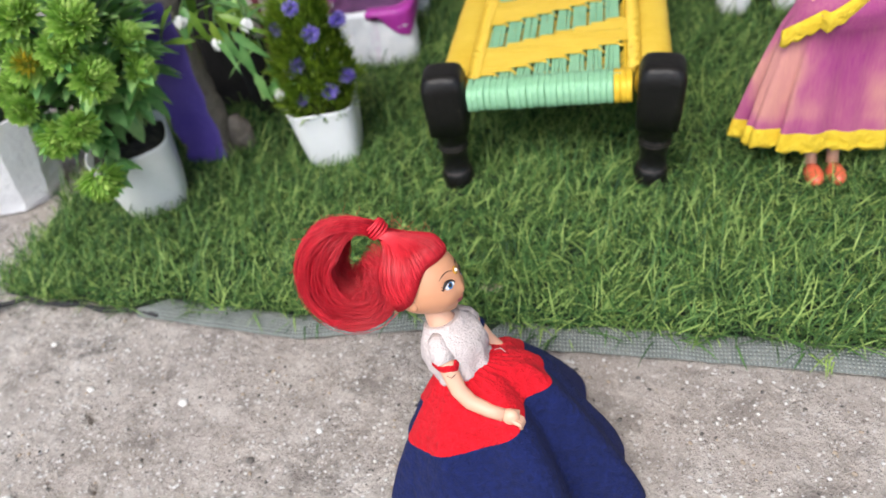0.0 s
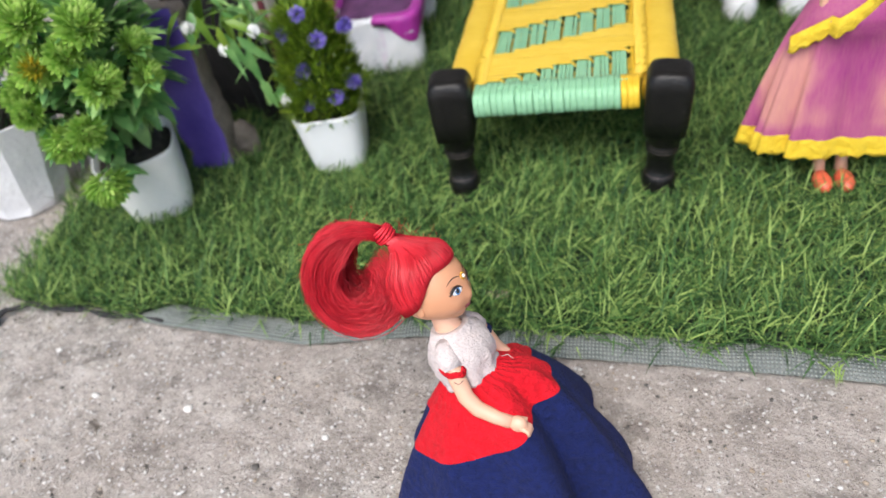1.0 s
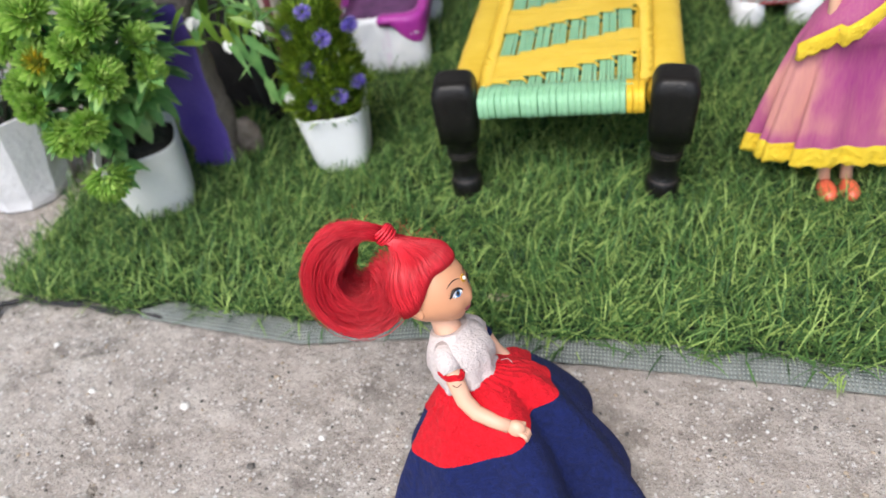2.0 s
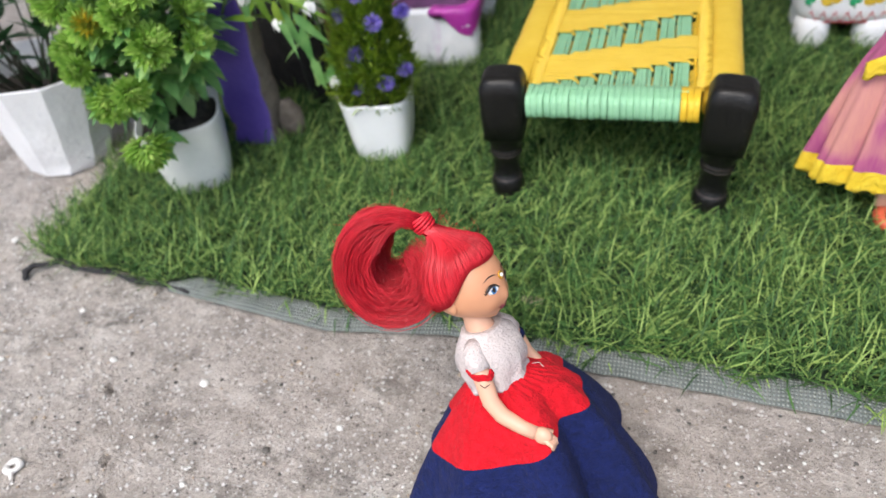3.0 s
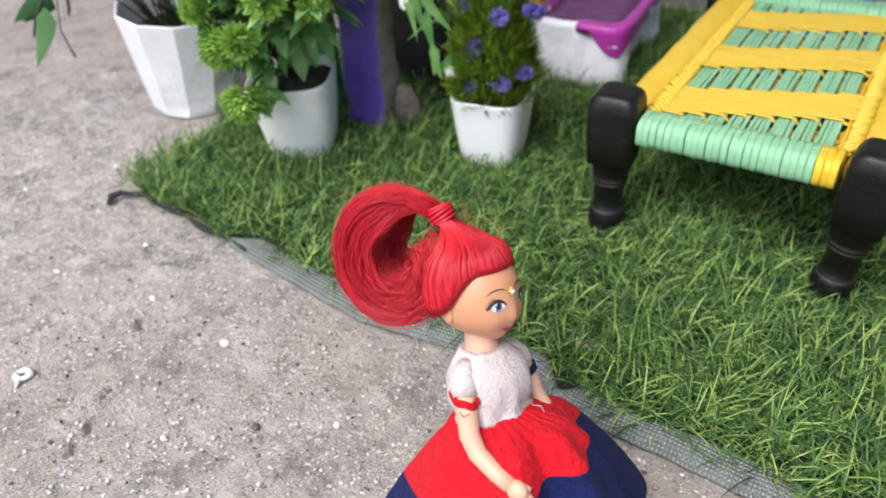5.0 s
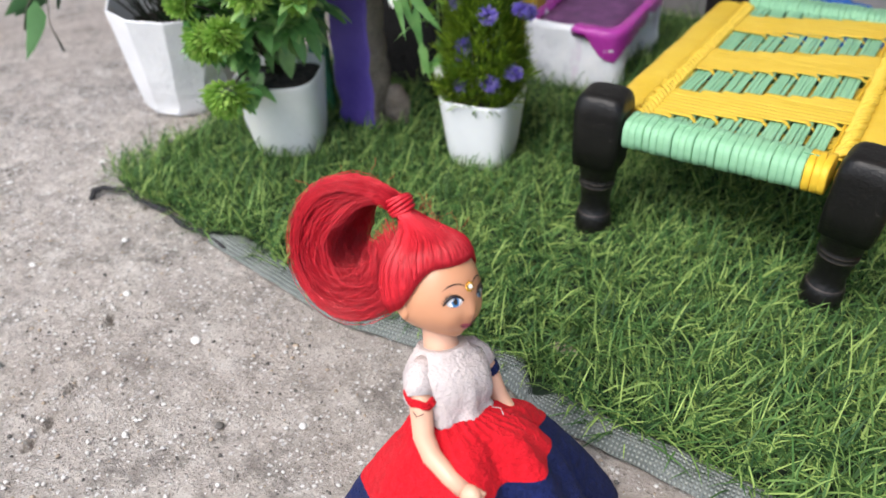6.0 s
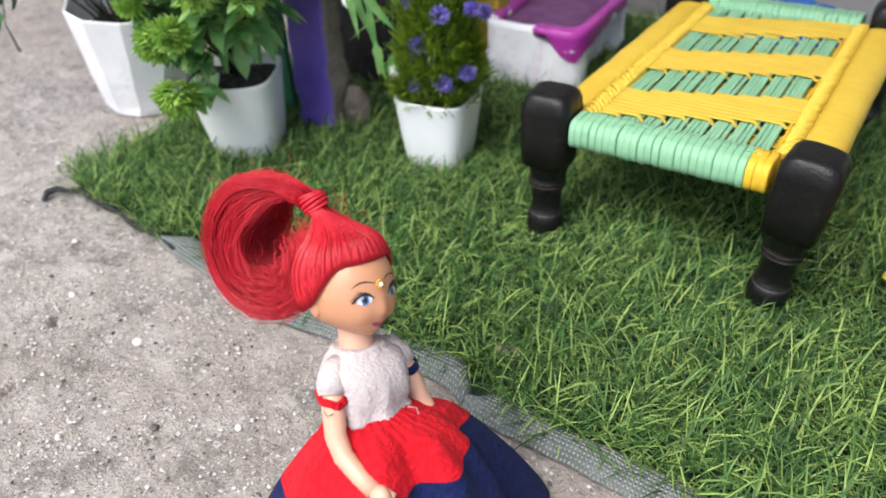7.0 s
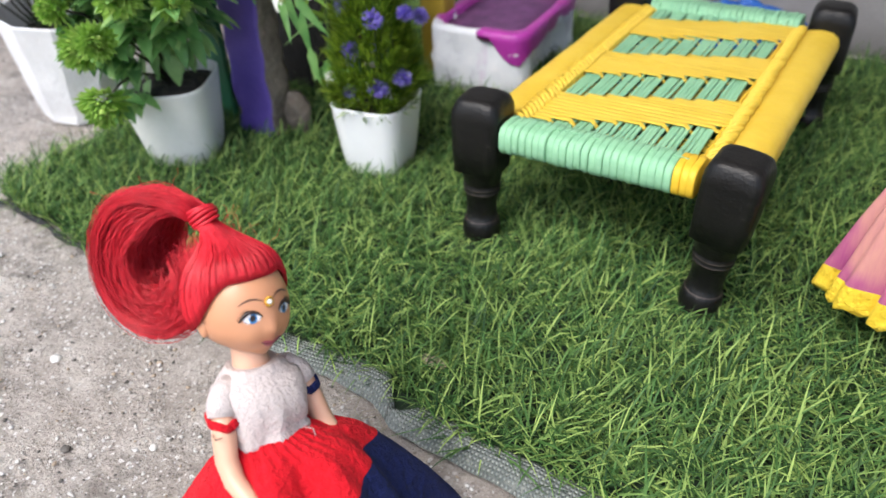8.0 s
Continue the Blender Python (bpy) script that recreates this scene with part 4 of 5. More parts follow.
    # crumpled blue film by the wall
    g = Geo(BLUE_FILM)
    g.blob((0, 0, 0.03), (0.085, 0.035, 0.036), 0, 40, 18, lambda d: 1 + 0.30 * noise.noise((d.x * 4, d.y * 4, d.z * 4)) + 0.15 * noise.noise((d.x * 11, d.y * 11, d.z * 11)))
    ob = part("plastic_bag", g)
    ob.matrix_basis = pose(0.05, 0.565, 0.004)
    tagged(ob, "crumpled blue plastic bag lying by the wall", "plastic bag")


# ---- toys ----
def build_figurine():
    """A squat painted toy on four feet, kept to a plain shape."""
    fig = thing("painted_figurine", 0.318, 0.395, 0.004, "white painted toy figurine with red zigzag band", "figurine")
    g = Geo(PAPER_WHITE)
    for x in (-0.034, 0.034):
        for y in (-0.024, 0.026):
            g.rings([section(x, y, z, r, r, 2.3, 20) for z, r in ((0, 0.017), (0.002, 0.021), (0.012, 0.022), (0.024, 0.021), (0.038, 0.019))])
    g.blob((0, 0, 0.066), (0.060, 0.048, 0.038), 0, 48, 28, lambda d: (abs(d.x) ** 4 + abs(d.y) ** 4 + abs(d.z) ** 4) ** -0.25)
    part("body", g, fig, "matt white body on four stubby feet")

    def surf(x, z):
        k = 1 - (x / 0.060) ** 4 - ((z - 0.066) / 0.038) ** 4
        return -0.048 * max(0.02, k) ** 0.25 - 0.0008

    g = Geo(ZIGZAG)
    pts = []
    for k in range(15):
        x = -0.046 + 0.0066 * k
        z = 0.036 + (0.014 if k % 2 else 0.0)
        pts.append((x, surf(x, z), z))
    g.tube(pts, 0.0011, 5)
    g.tube([(-0.046 + 0.0066 * k, surf(-0.046 + 0.0066 * k, 0.0345), 0.0345) for k in range(15)], 0.0007, 5)
    part("zigzag_band", g, fig, "red painted zigzag")
    for k, x in enumerate((-0.042, -0.020, 0.006, 0.026, 0.044)):
        g = Geo(DOT_G if k % 2 == 0 else YELLOW)
        z = 0.064 + 0.003 * (k % 2)
        w = 0.0050 if k % 2 == 0 else 0.0085
        for q in (-1, 1):
            g.blob((x + 0.6 * w * q, surf(x, z) + 0.0004, z + 0.0015 * q), (w * 0.75, 0.0010, w * 0.95), 0, 14, 8)
        g.tube([(x, surf(x, z - 0.008), z - 0.008), (x, surf(x, z), z)], 0.0010, 5)
        part("painted_motif", g, fig, "painted leaf" if k % 2 == 0 else "painted yellow flower")


def build_sari_doll():
    """One plain mesh: a slim figure in a long skirt with a lace border."""
    g = Geo(SILK, LACE, SKIN_P, SHOE, STEM)
    n = 144
    rows, slots = [], []
    prof = [(0.038, 0.077, 1), (0.042, 0.0775, 1), (0.058, 0.0745, 1), (0.0595, 0.0740, 0), (0.07, 0.0715, 0), (0.10, 0.066, 0), (0.13, 0.060, 0), (0.155, 0.053, 0), (0.172, 0.044, 0), (0.180, 0.038, 0), (0.190, 0.030, 0), (0.205, 0.021, 0), (0.222, 0.020, 0), (0.232, 0.014, 2), (0.236, 0.007, 2), (0.245, 0.0055, 2)]
    for z, r, s in prof:
        deep = 0.15 * smooth_step(0.185, 0.06, z) if z < 0.17 else 0
        row = []
        for j in range(n):
            a = 6.28318 * j / n
            fold = 1 + deep * (0.55 * math.sin(9 * a + 1.3 * math.sin(2 * a)) + 0.45 * math.sin(17 * a + 1))
            scallop = 0.003 * abs(math.sin(18 * a)) if z == 0.038 else 0
            row.append((r * fold * math.cos(a), r * fold * (0.40 if z < 0.17 else 0.75) * math.sin(a), z + scallop))
        rows.append(row)
        slots.append(s)
    g.rings(rows, slots=slots[:-1])
    # lace edge of the draped cloth, crossing the skirt
    rows = []
    for k in range(41):
        t = k / 40
        a = -2.65 + 1.75 * t
        z = 0.150 + 0.062 * t
        r = float(np.interp(z, [p[0] for p in prof], [p[1] for p in prof])) * 1.10 + 0.0045
        flat = 0.44 if z < 0.17 else 0.62
        edge = 0.0030 * abs(math.sin(k * 0.8))
        rows.append([((r + o) * math.cos(a), (r + o) * flat * math.sin(a) - 0.003, z + dz) for o, dz in ((0.0, 0.008), (0.0016, 0.007), (0.0010, 0.0), (0.0018, -0.007 - edge), (0.0, -0.008 - edge), (-0.001, 0.0))])
    g.rings(rows, 1)
    for x in (-0.0105, 0.0095):
        g.tube([(x, -0.004, 0.060), (x, -0.006, 0.020), (x, -0.009, 0.012)], [0.0065, 0.0055, 0.006], 10, 2)
        g.blob((x, -0.024, 0.009), (0.0088, 0.016, 0.0080), 3, 12, 8)
    g.blob((0, 0, 0.263), (0.017, 0.018, 0.022), 2, 16, 10)
    g.blob((0, 0.006, 0.268), (0.019, 0.018, 0.022), 4, 16, 10)
    for s in (-1, 1):
        g.tube([(0.018 * s, 0, 0.226), (0.030 * s, -0.004, 0.195), (0.034 * s, -0.014, 0.160)], [0.0065, 0.0055, 0.004], 8, 2)
    ob = part("sari_doll", g)
    ob.matrix_basis = pose(0.326, 0.024, 0.002, 0, 2, 4)
    tagged(ob, "doll in a magenta and peach silk skirt with yellow lace", "doll")


def build_red_doll():
    """One plain mesh: a small doll with a curled red ponytail and a three-coloured dress."""
    g = Geo(SKIN, SKIN_P, HAIR, HAIR_BASE, WHITE_CREPE, RED_CREPE, NAVY_CREPE, EYE_WHITE, EYE_BLUE, INK, LIP, GOLD)
    rnd = random.Random(21)
    # own axes: x the way the face looks, z up along the leaning body, zero between the ears
    RX, RY, RZ, CZ = 0.0236, 0.0216, 0.0270, 0.0020

    def near(d, ax, az, width):
        """A soft swelling round one direction of the face."""
        c = Vector((math.cos(ax) * math.cos(az), math.sin(ax) * math.cos(az), math.sin(az)))
        return math.exp(-(d - c).length_squared / (width * width))

    def head(d):
        s = 1.0 - 0.16 * smooth_step(-0.25, -1.0, d.z) * (1 - 0.55 * max(0.0, d.x))
        s -= 0.10 * max(0.0, -d.z) * abs(d.y)
        s += 0.085 * near(d, 0, -0.34, 0.13) + 0.03 * near(d, 0, -0.18, 0.12)  # nose
        s += 0.055 * (near(d, 0.52, -0.46, 0.30) + near(d, -0.52, -0.46, 0.30))  # cheeks
        s -= 0.030 * (near(d, 0.42, -0.04, 0.20) + near(d, -0.42, -0.04, 0.20))  # eye hollows
        s += 0.050 * near(d, 0, -0.62, 0.16) - 0.02 * near(d, 0, -0.80, 0.10) + 0.075 * near(d, 0, -1.02, 0.24)  # lips and chin
        return s

    def face(yaw_a, el, lift=0.0):
        d = Vector((math.cos(yaw_a) * math.cos(el), math.sin(yaw_a) * math.cos(el), math.sin(el)))
        s = head(d)
        p = Vector((RX * d.x * s, RY * d.y * s, CZ + RZ * d.z * s))
        return p + d * lift

    def painted(ca, ce, ra, re, lift, slot, shape=None):
        """A flat painted oval that follows the face."""
        rows = []
        for q in (1.0, 0.7, 0.35, 0.02):
            row = []
            for j in range(20):
                a = 6.28318 * j / 20
                u, v = math.cos(a), math.sin(a)
                if shape:
                    u, v = shape(u, v)
                row.append(face(ca + ra * q * u, ce + re * q * v, lift))
            rows.append(row)
        g.rings(rows, slot, False, True)

    g.blob((0, 0, CZ), (RX, RY, RZ), 0, 72, 56, head)
    for s in (-1, 1):
        g.blob((-0.0020, 0.0205 * s, -0.0015), (0.0042, 0.0022, 0.0062), 0, 14, 10, lambda d: 1 - 0.25 * max(0, d.x))
        ca, ce = 0.42 * s, -0.06
        almond = lambda u, v: (u, v * (0.92 if v > 0 else 0.78))
        painted(ca, ce, 0.190, 0.115, 0.00010, 7, almond)
        painted(ca - 0.015 * s, ce + 0.005, 0.090, 0.098, 0.00022, 8)
        painted(ca - 0.015 * s, ce + 0.005, 0.054, 0.060, 0.00034, 9)
        painted(ca - 0.045, ce + 0.055, 0.026, 0.026, 0.00046, 7)
        lid = [face(ca + 0.215 * t * s, ce + 0.112 * (1 - t * t) + 0.030 * max(0, t), 0.0002) for t in (-1, -0.6, -0.2, 0.2, 0.6, 1.0, 1.25)]
        g.tube(lid, [0.0003, 0.0007, 0.0009, 0.0010, 0.0010, 0.0008, 0.0002], 6, 9)
        for k in range(6):
            t = 0.2 + 0.2 * k
            p = face(ca + 0.215 * t * s, ce + 0.112 * (1 - t * t) + 0.03 * t, 0.0002)
            q = face(ca + (0.215 * t + 0.05) * s, ce + 0.112 * (1 - t * t) + 0.03 * t + 0.06, 0.0005)
            g.tube([p, q], [0.0003, 0.0001], 4, 9)
        low = [face(ca + 0.19 * t * s, ce - 0.090 * (1 - t * t), 0.0001) for t in (-1, -0.5, 0, 0.5, 1)]
        g.tube(low, 0.00013, 4, 9)
        brow = [face(0.40 * s + 0.27 * t * s, 0.185 + 0.075 * (1 - t * t) - 0.01 * t, 0.0001) for t in (-1, -0.5, 0, 0.5, 1)]
        g.tube(brow, [0.00015, 0.0003, 0.0004, 0.00035, 0.0001], 5, 9)
    # a closed smile
    upper = lambda u, v: (u, (v * (0.75 - 0.25 * math.cos(u * 5)) if v > 0 else v * 0.3) + 0.45 * u * u)
    lower = lambda u, v: (u * 0.86, (v * 0.25 if v > 0 else v * 0.9) + 0.40 * u * u)
    painted(0, -0.600, 0.300, 0.075, 0.0003, 10, upper)
    painted(0, -0.640, 0.270, 0.090, 0.0003, 10, lower)
    g.tube([face(0.28 * t, -0.618 + 0.045 * t * t, 0.0005) for t in (-1, -0.5, 0, 0.5, 1)], 0.00016, 4, 9)
    p = face(0, 0.150, 0.0003)
    for k in range(8):
        a = 6.283 * k / 8
        g.blob((p.x, p.y + 0.0019 * math.cos(a), p.z + 0.0019 * math.sin(a)), (0.0008, 0.0008, 0.0008), 11, 8, 5)
    g.blob((p.x + 0.0006, p.y, p.z), (0.0012, 0.0012, 0.0012), 7, 10, 6)

    # hair drawn up from the hairline to the tie, rising like a cone
    tie = Vector((-0.0160, -0.0010, 0.0440))

    def cap(a, t, grow):
        c = math.cos(a)
        el0 = 0.62 * smooth_step(-0.05, 0.80, c) - 0.08 - 0.22 * smooth_step(0.2, -0.7, c)
        el = el0 + (1.34 - el0) * min(1.0, t * 1.35)
        b = Vector((RX * 1.07 * math.cos(el) * c, RY * 1.10 * math.cos(el) * math.sin(a), CZ + RZ * 1.09 * math.sin(el))) * grow
        b.x -= 0.0012
        neck = tie + Vector((0.0062 * c, 0.0056 * math.sin(a), -0.0015))
        k = smooth_step(0.50, 1.0, t)
        return b.lerp(neck, k) + Vector((c, math.sin(a), 0.4)) * 0.0030 * math.sin(math.pi * min(1.0, 1.15 * t)) * grow

    g.rings([[cap(6.28318 * j / 64, i / 16, 0.985) for j in range(64)] for i in range(17)], 3, False, True)
    for k in range(1500):
        a = 6.28318 * k / 1500 + rnd.uniform(-0.006, 0.006)
        lock = 1.0 + 0.010 * math.sin(a * 31) + 0.008 * math.sin(a * 57 + 1)
        gr = lock * rnd.uniform(0.990, 1.012)
        sway = rnd.uniform(-0.05, 0.05)
        g.tube([cap(a + sway * math.sin(3 * s / 9), s / 9, gr) for s in range(10)], [0.0001] + [0.00022] * 8 + [0.00015], 3, 2)
    up_t = Vector((-0.35, -0.15, 0.92)).normalized()
    e1 = up_t.orthogonal().normalized()
    e2 = up_t.cross(e1)
    for k in range(5):
        c = tie + up_t * (-0.0022 + 0.0016 * k)
        r = 0.0066 - 0.0003 * abs(k - 2)
        ring = [c + (e1 * math.cos(6.28318 * j / 18) + e2 * math.sin(6.28318 * j / 18)) * r + up_t * 0.0008 * math.sin(6.28318 * j / 18 + k) for j in range(19)]
        g.tube(ring, 0.0010, 6, 3)

    # ponytail: a broad lock that rises, rolls back and tucks in under itself, open on one side
    back = Vector((-0.92, -0.39, 0)).normalized()
    side = Vector((-0.39, 0.92, 0)).normalized()
    cen = tie + back * 0.0245 - Vector((0, 0, 0.0190))
    a0 = math.atan2(tie.z - cen.z, 0.0245)
    r0 = math.hypot(tie.z - cen.z, 0.0245)

    def curl(a, r, w):
        return cen - back * r * math.cos(a) * 0.93 + Vector((0, 0, 1)) * r * math.sin(a) * 1.04 + side * w

    def radius(w):
        """Full and round towards the open side, closing on the other."""
        return 0.0325 - 0.0165 * smooth_step(0.1, 1.0, w)

    n_w = 22
    rows = []
    for i in range(n_w + 1):
        w = -1 + 2 * i / n_w
        row = []
        for k in range(40):
            t = k / 39
            sp = smooth_step(0.0, 0.26, t)
            a = a0 + 0.05 + 4.75 * t
            r = r0 + (radius(w) * 0.94 - r0) * sp - 0.003 * smooth_step(0.6, 1, t)
            row.append(curl(a, r, (0.0045 * w) * (1 - sp) + 0.0185 * w * sp * (1 - 0.25 * smooth_step(0.7, 1, t))))
        rows.append(row)
    g.rings(rows, 3, closed=False)
    for k in range(5600):
        kind = rnd.random()
        w = rnd.uniform(-1, 1)
        if kind < 0.86:
            r1 = radius(w) * rnd.uniform(0.93, 1.05)
            end = rnd.uniform(4.3, 5.2)
        else:  # loose hair inside the roll
            r1 = radius(w) * rnd.uniform(0.40, 0.92)
            end = rnd.uniform(4.4, 6.2)
        if rnd.random() < 0.05:
            r1 *= rnd.uniform(1.03, 1.13)
        wob, wf = rnd.uniform(0, 6.28), rnd.uniform(2, 5)
        amp = rnd.uniform(0.0004, 0.0014) if kind < 0.86 else rnd.uniform(0.002, 0.0055)
        jit = rnd.uniform(-1, 1)
        pts = []
        for s in range(17):
            t = s / 16
            sp = smooth_step(0.0, 0.26, t)
            r = r0 + jit * 0.004 * (1 - sp) + (r1 - r0) * sp - 0.003 * smooth_step(0.6, 1, t) + amp * math.sin(wf * t * 4 + wob) * t
            ww = (0.0052 * w) * (1 - sp) + 0.0190 * w * sp * (1 - 0.25 * smooth_step(0.7, 1, t)) + amp * math.sin(wf * t * 3 + wob * 2) * t
            pts.append(curl(a0 + 0.03 + end * t, r, ww))
        g.tube(pts, [0.00017] * 15 + [0.00013, 0.00008], 3, 2)
    for k in range(80):  # stray wisps round the tie and the roll
        if k % 2:
            p = cap(rnd.uniform(-2.6, 2.6), rnd.uniform(0.3, 1.0), 1.02)
            d = (p - Vector((0, 0, 0.004))).normalized()
        else:
            w = rnd.uniform(-1, 1)
            p = curl(a0 + rnd.uniform(0.1, 3.5), radius(w) * 1.0, 0.018 * w)
            d = (p - cen).normalized()
        pts = [p]
        for s in range(7):
            d = (d + Vector((rnd.gauss(0, .4), rnd.gauss(0, .4), rnd.gauss(0, .4)))).normalized()
            pts.append(pts[-1] + d * rnd.uniform(0.001, 0.0024))
        g.tube(pts, 0.00009, 3, 2)

    # neck and bodice
    body_from = len(g.v)
    g.tube([(-0.001, 0, -0.012), (-0.002, 0, -0.022), (-0.002, 0, -0.030), (-0.002, 0, -0.036)], [0.0085, 0.0082, 0.0088, 0.0110], 20, 1)
    rows = []
    for z, rx, ry in ((-0.0680, 0.0185, 0.0205), (-0.0655, 0.0190, 0.0212), (-0.0640, 0.0180, 0.0200), (-0.060, 0.0196, 0.0214), (-0.055, 0.0208, 0.0226), (-0.049, 0.0208, 0.0230), (-0.043, 0.0192, 0.0232), (-0.0385, 0.0162, 0.0218), (-0.0350, 0.0138, 0.0178), (-0.0320, 0.0124, 0.0142), (-0.0302, 0.0118, 0.0126), (-0.0310, 0.0108, 0.0114)):
        row = []
        for x, y, _ in section(-0.001, 0, z, rx, ry, 2.2, 56):
            e = 0.0011 * noise.noise((x * 140, y * 140, z * 140)) + 0.0007 * noise.noise((x * 300, y * 300, z * 120))
            fold = 0.0012 * math.sin(7 * math.atan2(y, x) + 60 * z) * smooth_step(-0.050, -0.060, z)
            q = Vector((x, y, 0)).normalized() * (e + fold)
            row.append((x + q.x, y + q.y, z + 0.0015 * (x / 0.02) * smooth_step(-0.040, -0.031, z) * -1))
        rows.append(row)
    g.rings(rows, 4)
    for s, mt in ((-1, 5), (1, 6)):
        g.tube([(-0.001, 0.0125 * s, -0.0385), (0.000, 0.0180 * s, -0.0400), (0.002, 0.0218 * s, -0.0440), (0.0035, 0.0236 * s, -0.0490)], [0.0068, 0.0072, 0.0072, 0.0070], 20, 4)
        for q, dz in ((0.0, 0.0), (1.0, -0.0016)):
            c = Vector((0.0034 + 0.0006 * q, 0.0236 * s, -0.0486 + dz))
            ring = [c + Vector((0.0066 * math.cos(a), 0.0062 * math.sin(a), -0.0028 * math.cos(a) + 0.0006 * math.sin(5 * a))) for a in np.linspace(0, 6.2832, 23)]
            g.tube(ring, 0.0013, 7, mt)
        arm = [(0.002, 0.0215 * s, -0.0430), (0.0050, 0.0250 * s, -0.0560), (0.0068, 0.0274 * s, -0.0680), (0.0120, 0.0284 * s, -0.0770), (0.0220, 0.0280 * s, -0.0850), (0.0300, 0.0272 * s, -0.0900)]
        g.tube(arm, [0.0056, 0.0057, 0.0054, 0.0051, 0.0045, 0.0043], 18, 1)
        g.blob((0.0335, 0.0268 * s, -0.0920), (0.0062, 0.0046, 0.0056), 1, 16, 10)
        for q in range(4):
            y0 = (0.0235 + 0.0020 * q) * s
            g.tube([(0.0350, y0, -0.0930), (0.0392, y0, -0.0968), (0.0392, y0, -0.1000)], [0.0017, 0.0015, 0.0011], 7, 1)
        g.tube([(0.0335, 0.0238 * s, -0.0900), (0.0385, 0.0222 * s, -0.0925)], [0.0017, 0.0013], 7, 1)
    # a dark stitch at the cuff and a loose end at the waist
    g.tube([(0.006, -0.0310, -0.0540), (0.009, -0.0318, -0.0555), (0.0115, -0.0295, -0.0545)], 0.00025, 4, 9)
    g.tube([(0.0205, 0.008, -0.0640), (0.0245, 0.010, -0.0645), (0.0275, 0.0085, -0.0670)], 0.00025, 4, 4)

    for i in range(body_from, len(g.v)):
        x, y, z = g.v[i]
        g.v[i] = (x, y, z + 0.0042)

    # set the leaning upper body over the spot where the hem rests
    eye_mid, waist = Vector((0.0, 0.0, 0.165)), Vector((0.0171, -0.0156, 0.1090))
    up = (eye_mid - waist).normalized()
    ahead = Vector((math.cos(radians(-12)), math.sin(radians(-12)), 0))
    ahead = (ahead - up * ahead.dot(up)).normalized()
    left = up.cross(ahead)
    lean = Matrix((ahead, left, up)).transposed()
    for i, q in enumerate(g.v):
        g.v[i] = tuple(eye_mid + lean @ Vector(q))

    # full bell skirt: red above, navy below, from the leaning waist to the level hem
    hem = Vector((0.0340, -0.0310, 0.0))
    prof = [(0.000, 0.0190), (0.003, 0.0235), (0.008, 0.0305), (0.015, 0.0380), (0.024, 0.0450), (0.034, 0.0515), (0.046, 0.0585), (0.060, 0.0655), (0.075, 0.0720), (0.090, 0.0780), (0.102, 0.0820), (0.1035, 0.0810)]
    depth, wide = [p[0] for p in prof], [p[1] for p in prof]
    total = prof[-1][0]
    flat_l = Vector((-math.sin(radians(-12)), math.cos(radians(-12)), 0))
    flat_a = Vector((math.cos(radians(-12)), math.sin(radians(-12)), 0))
    rows = []
    for i in range(65):
        row = []
        for j in range(192):
            a = 6.28318 * j / 192
            # the seam between red and navy dips towards one side
            seam = 0.0300 + 0.0085 * math.cos(a + 2.3) + 0.0010 * math.sin(5 * a + 1)
            dz = seam * (i / 32) ** 1.2 if i <= 32 else seam + (total - seam) * (i - 32) / 32
            t = dz / total
            c = waist.lerp(hem, t) + up * -0.001 * (1 - t)
            ea, el = ahead.lerp(flat_a, smooth_step(0, 1, t)).normalized(), left.lerp(flat_l, smooth_step(0, 1, t)).normalized()
            deep = smooth_step(0.0, 0.012, dz)
            fold = 0.15 * math.sin(5 * a + 0.9 * math.sin(a) + 0.6) + 0.12 * math.sin(8 * a + 1.3 * math.sin(2 * a) + 2.0) + 0.05 * noise.noise((math.cos(a) * 2.5, math.sin(a) * 2.5, t * 3))
            gather = 0.0010 * math.sin(30 * a + 2 * math.sin(3 * a)) * math.exp(-(dz / 0.012) ** 2)
            lip = 0.0006 * math.exp(-((dz - seam + 0.0008) / 0.0010) ** 2)
            r = float(np.interp(dz, depth, wide)) * (1 + fold * deep * (0.55 + 0.45 * t)) + gather + lip + 0.0004 * noise.noise((a * 14, dz * 350, 3))
            p = c + ea * (r * math.cos(a) * 0.98 + 0.004 * deep) + el * (r * math.sin(a) + 0.005 * deep)
            p.z = max(p.z, 0.0006) if i < 64 else 0.0006
            row.append(tuple(p))
        rows.append(row)
    g.rings(rows, slots=[5] * 32 + [6] * 32)
    ob = part("red_haired_doll", g)
    ob.matrix_basis = pose(0.020, -0.303, 0.0)
    tagged(ob, "small doll with curled red ponytail in white, red and navy dress", "doll")


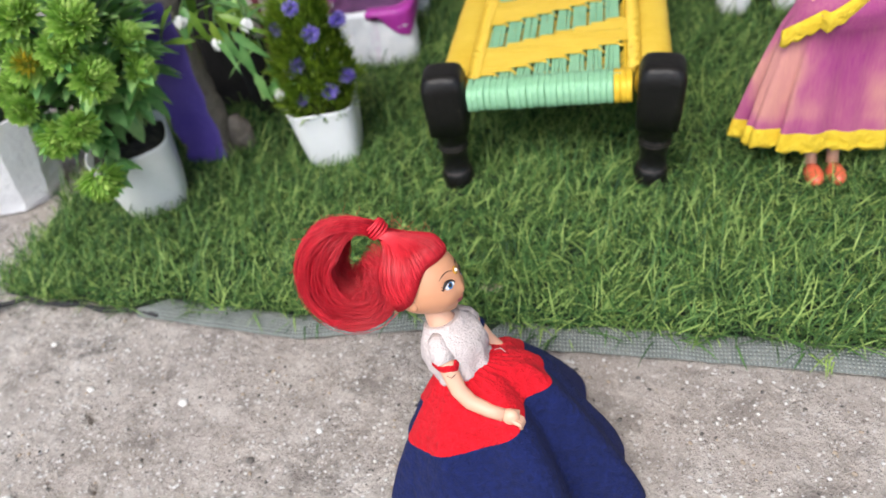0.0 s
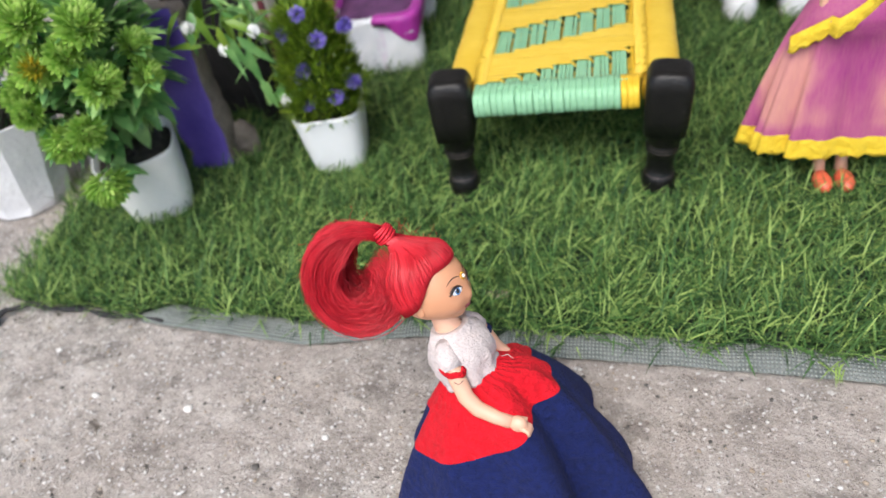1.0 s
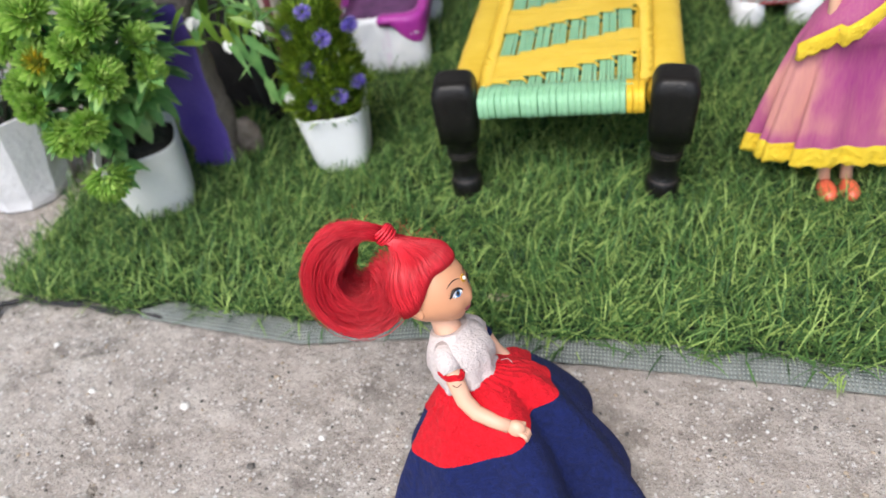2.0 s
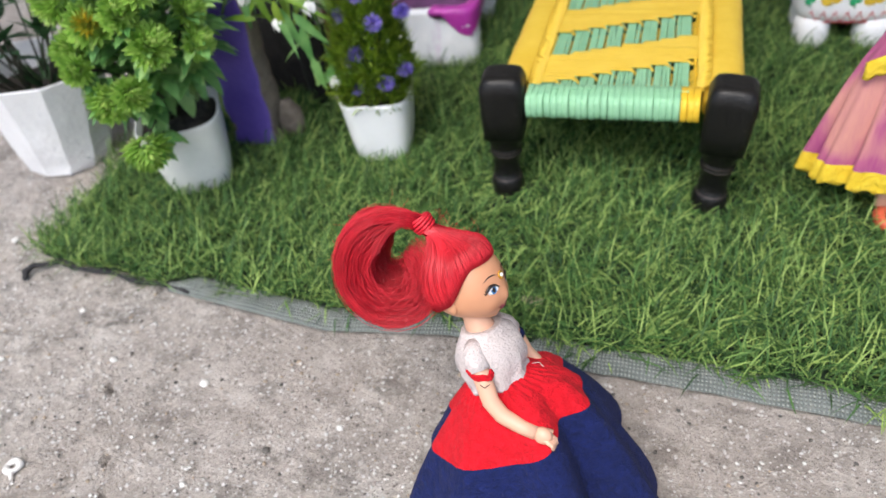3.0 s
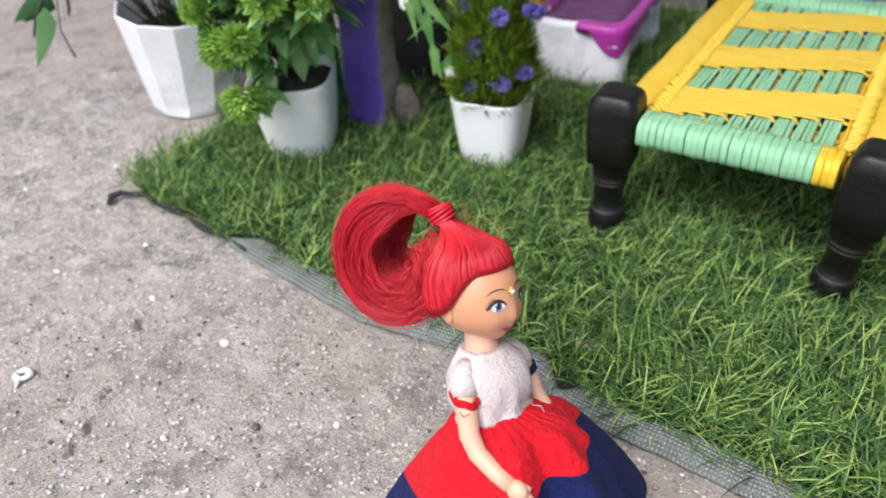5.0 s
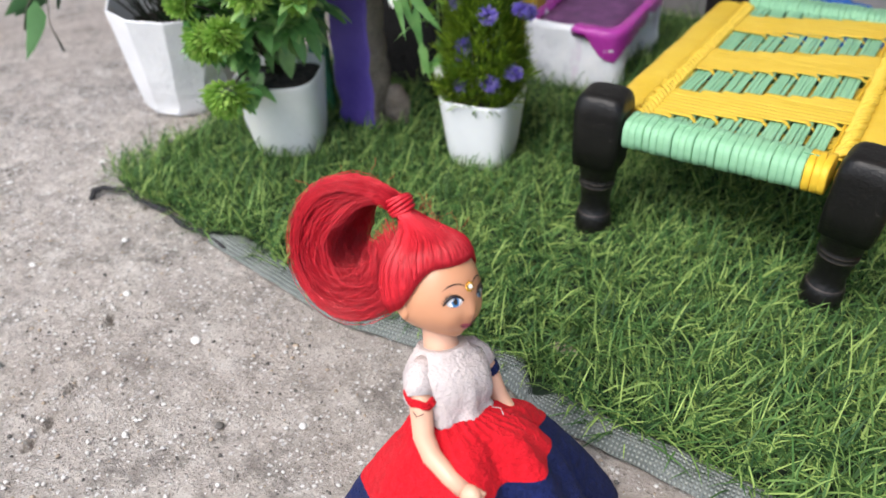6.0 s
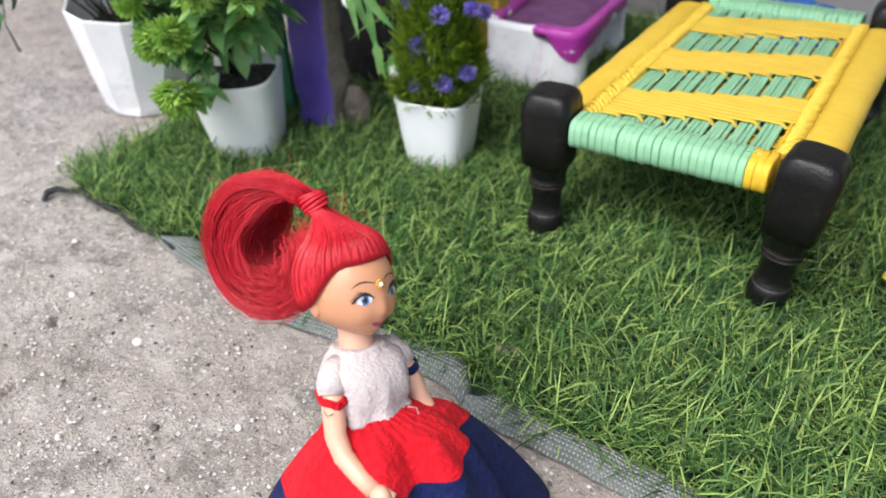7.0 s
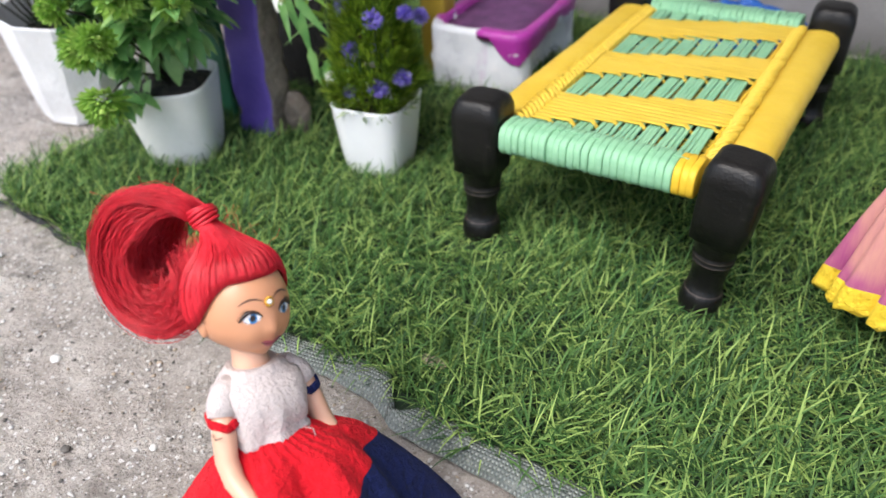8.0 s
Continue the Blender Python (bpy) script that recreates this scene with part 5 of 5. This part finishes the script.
# ---- loose stones on the slab ----
def build_stones():
    def chip(g, x, y, r, flat=0.45, slot=0, nu=9, nv=5):
        seed = random.uniform(0, 99)
        turn = random.uniform(0, 3.14)
        k = len(g.v)
        g.blob((0, 0, 0), (r, r * random.uniform(0.55, 0.9), r * flat), slot, nu, nv, lambda d: 1 + 0.35 * noise.noise((d.x * 1.6 + seed, d.y * 1.6, d.z * 1.6)))
        c, s = math.cos(turn), math.sin(turn)
        for i in range(k, len(g.v)):
            px, py, pz = g.v[i]
            g.v[i] = (x + px * c - py * s, y + px * s + py * c, pz + r * flat * 0.55)

    for x, y, r, mt, lab in ((-0.232, -0.276, 0.0050, STONE_W, "white"), (-0.330, -0.264, 0.0040, STONE_W, "white"), (0.028, -0.254, 0.0045, STONE_T, "tan"), (-0.02, -0.232, 0.0030, STONE_T, "orange tan"), (-0.44, -0.28, 0.0045, STONE_W, "white"), (-0.40, -0.21, 0.0035, STONE_W, "white"), (-0.15, -0.33, 0.0036, STONE_D, "dark"), (-0.10, -0.30, 0.0034, STONE_W, "white"), (-0.20, -0.37, 0.0035, STONE_W, "white"), (-0.55, -0.12, 0.0045, STONE_W, "white"), (-0.60, -0.20, 0.004, STONE_W, "white"), (-0.16, -0.24, 0.0028, STONE_T, "tan")):
        g = Geo(mt)
        chip(g, 0, 0, r)
        ob = part("pebble", g)
        ob.matrix_basis = pose(x, y, -0.0005)
        tagged(ob, lab + " stone chip lying on the concrete", "pebble", "stone chips on the slab")
    # a broken white shell with a hole and a short stalk
    g = Geo(STONE_W)
    ring = [(0.0068 * math.cos(a), 0.0060 * math.sin(a), 0.0028) for a in np.linspace(0, 6.2832, 19)]
    g.tube(ring, [0.0036 + 0.0008 * math.sin(k * 0.8) for k in range(19)], 8)
    g.tube([(-0.004, -0.005, 0.0028), (-0.0055, -0.0105, 0.0024), (-0.007, -0.015, 0.002)], [0.0030, 0.0024, 0.0014], 8)
    ob = part("shell_fragment", g)
    ob.matrix_basis = pose(-0.345, -0.381, -0.0005, 0, 0, 55) @ Matrix.Scale(0.78, 4)
    tagged(ob, "broken white shell ring lying on the concrete", "shell")
    g = Geo(STONE_W, STONE_D, STONE_T)
    rng = random.Random(8)
    for k in range(17000):
        x, y = rng.uniform(-0.85, 0.42), rng.uniform(-0.50, 0.25)
        if x > -0.53 and y > edge_y(x) - 0.004:
            continue
        r = 0.0005 + 0.0019 * rng.random() ** 3
        chip(g, x, y, r, 0.42, rng.choice((0, 0, 0, 0, 0, 1, 2)), 5, 3)
    tagged(part("stone_grit", g), "scattered pale and dark stone grit on the concrete", "grit", kind="stuff")


build_ground()
build_wall()
build_shade_slab()
build_mat()
build_cot()
build_flower_pot()
build_rosette_plant()
build_vase_plant()
build_bud_plant()
build_backdrop_things()
build_figurine()
build_sari_doll()
build_red_doll()
build_stones()
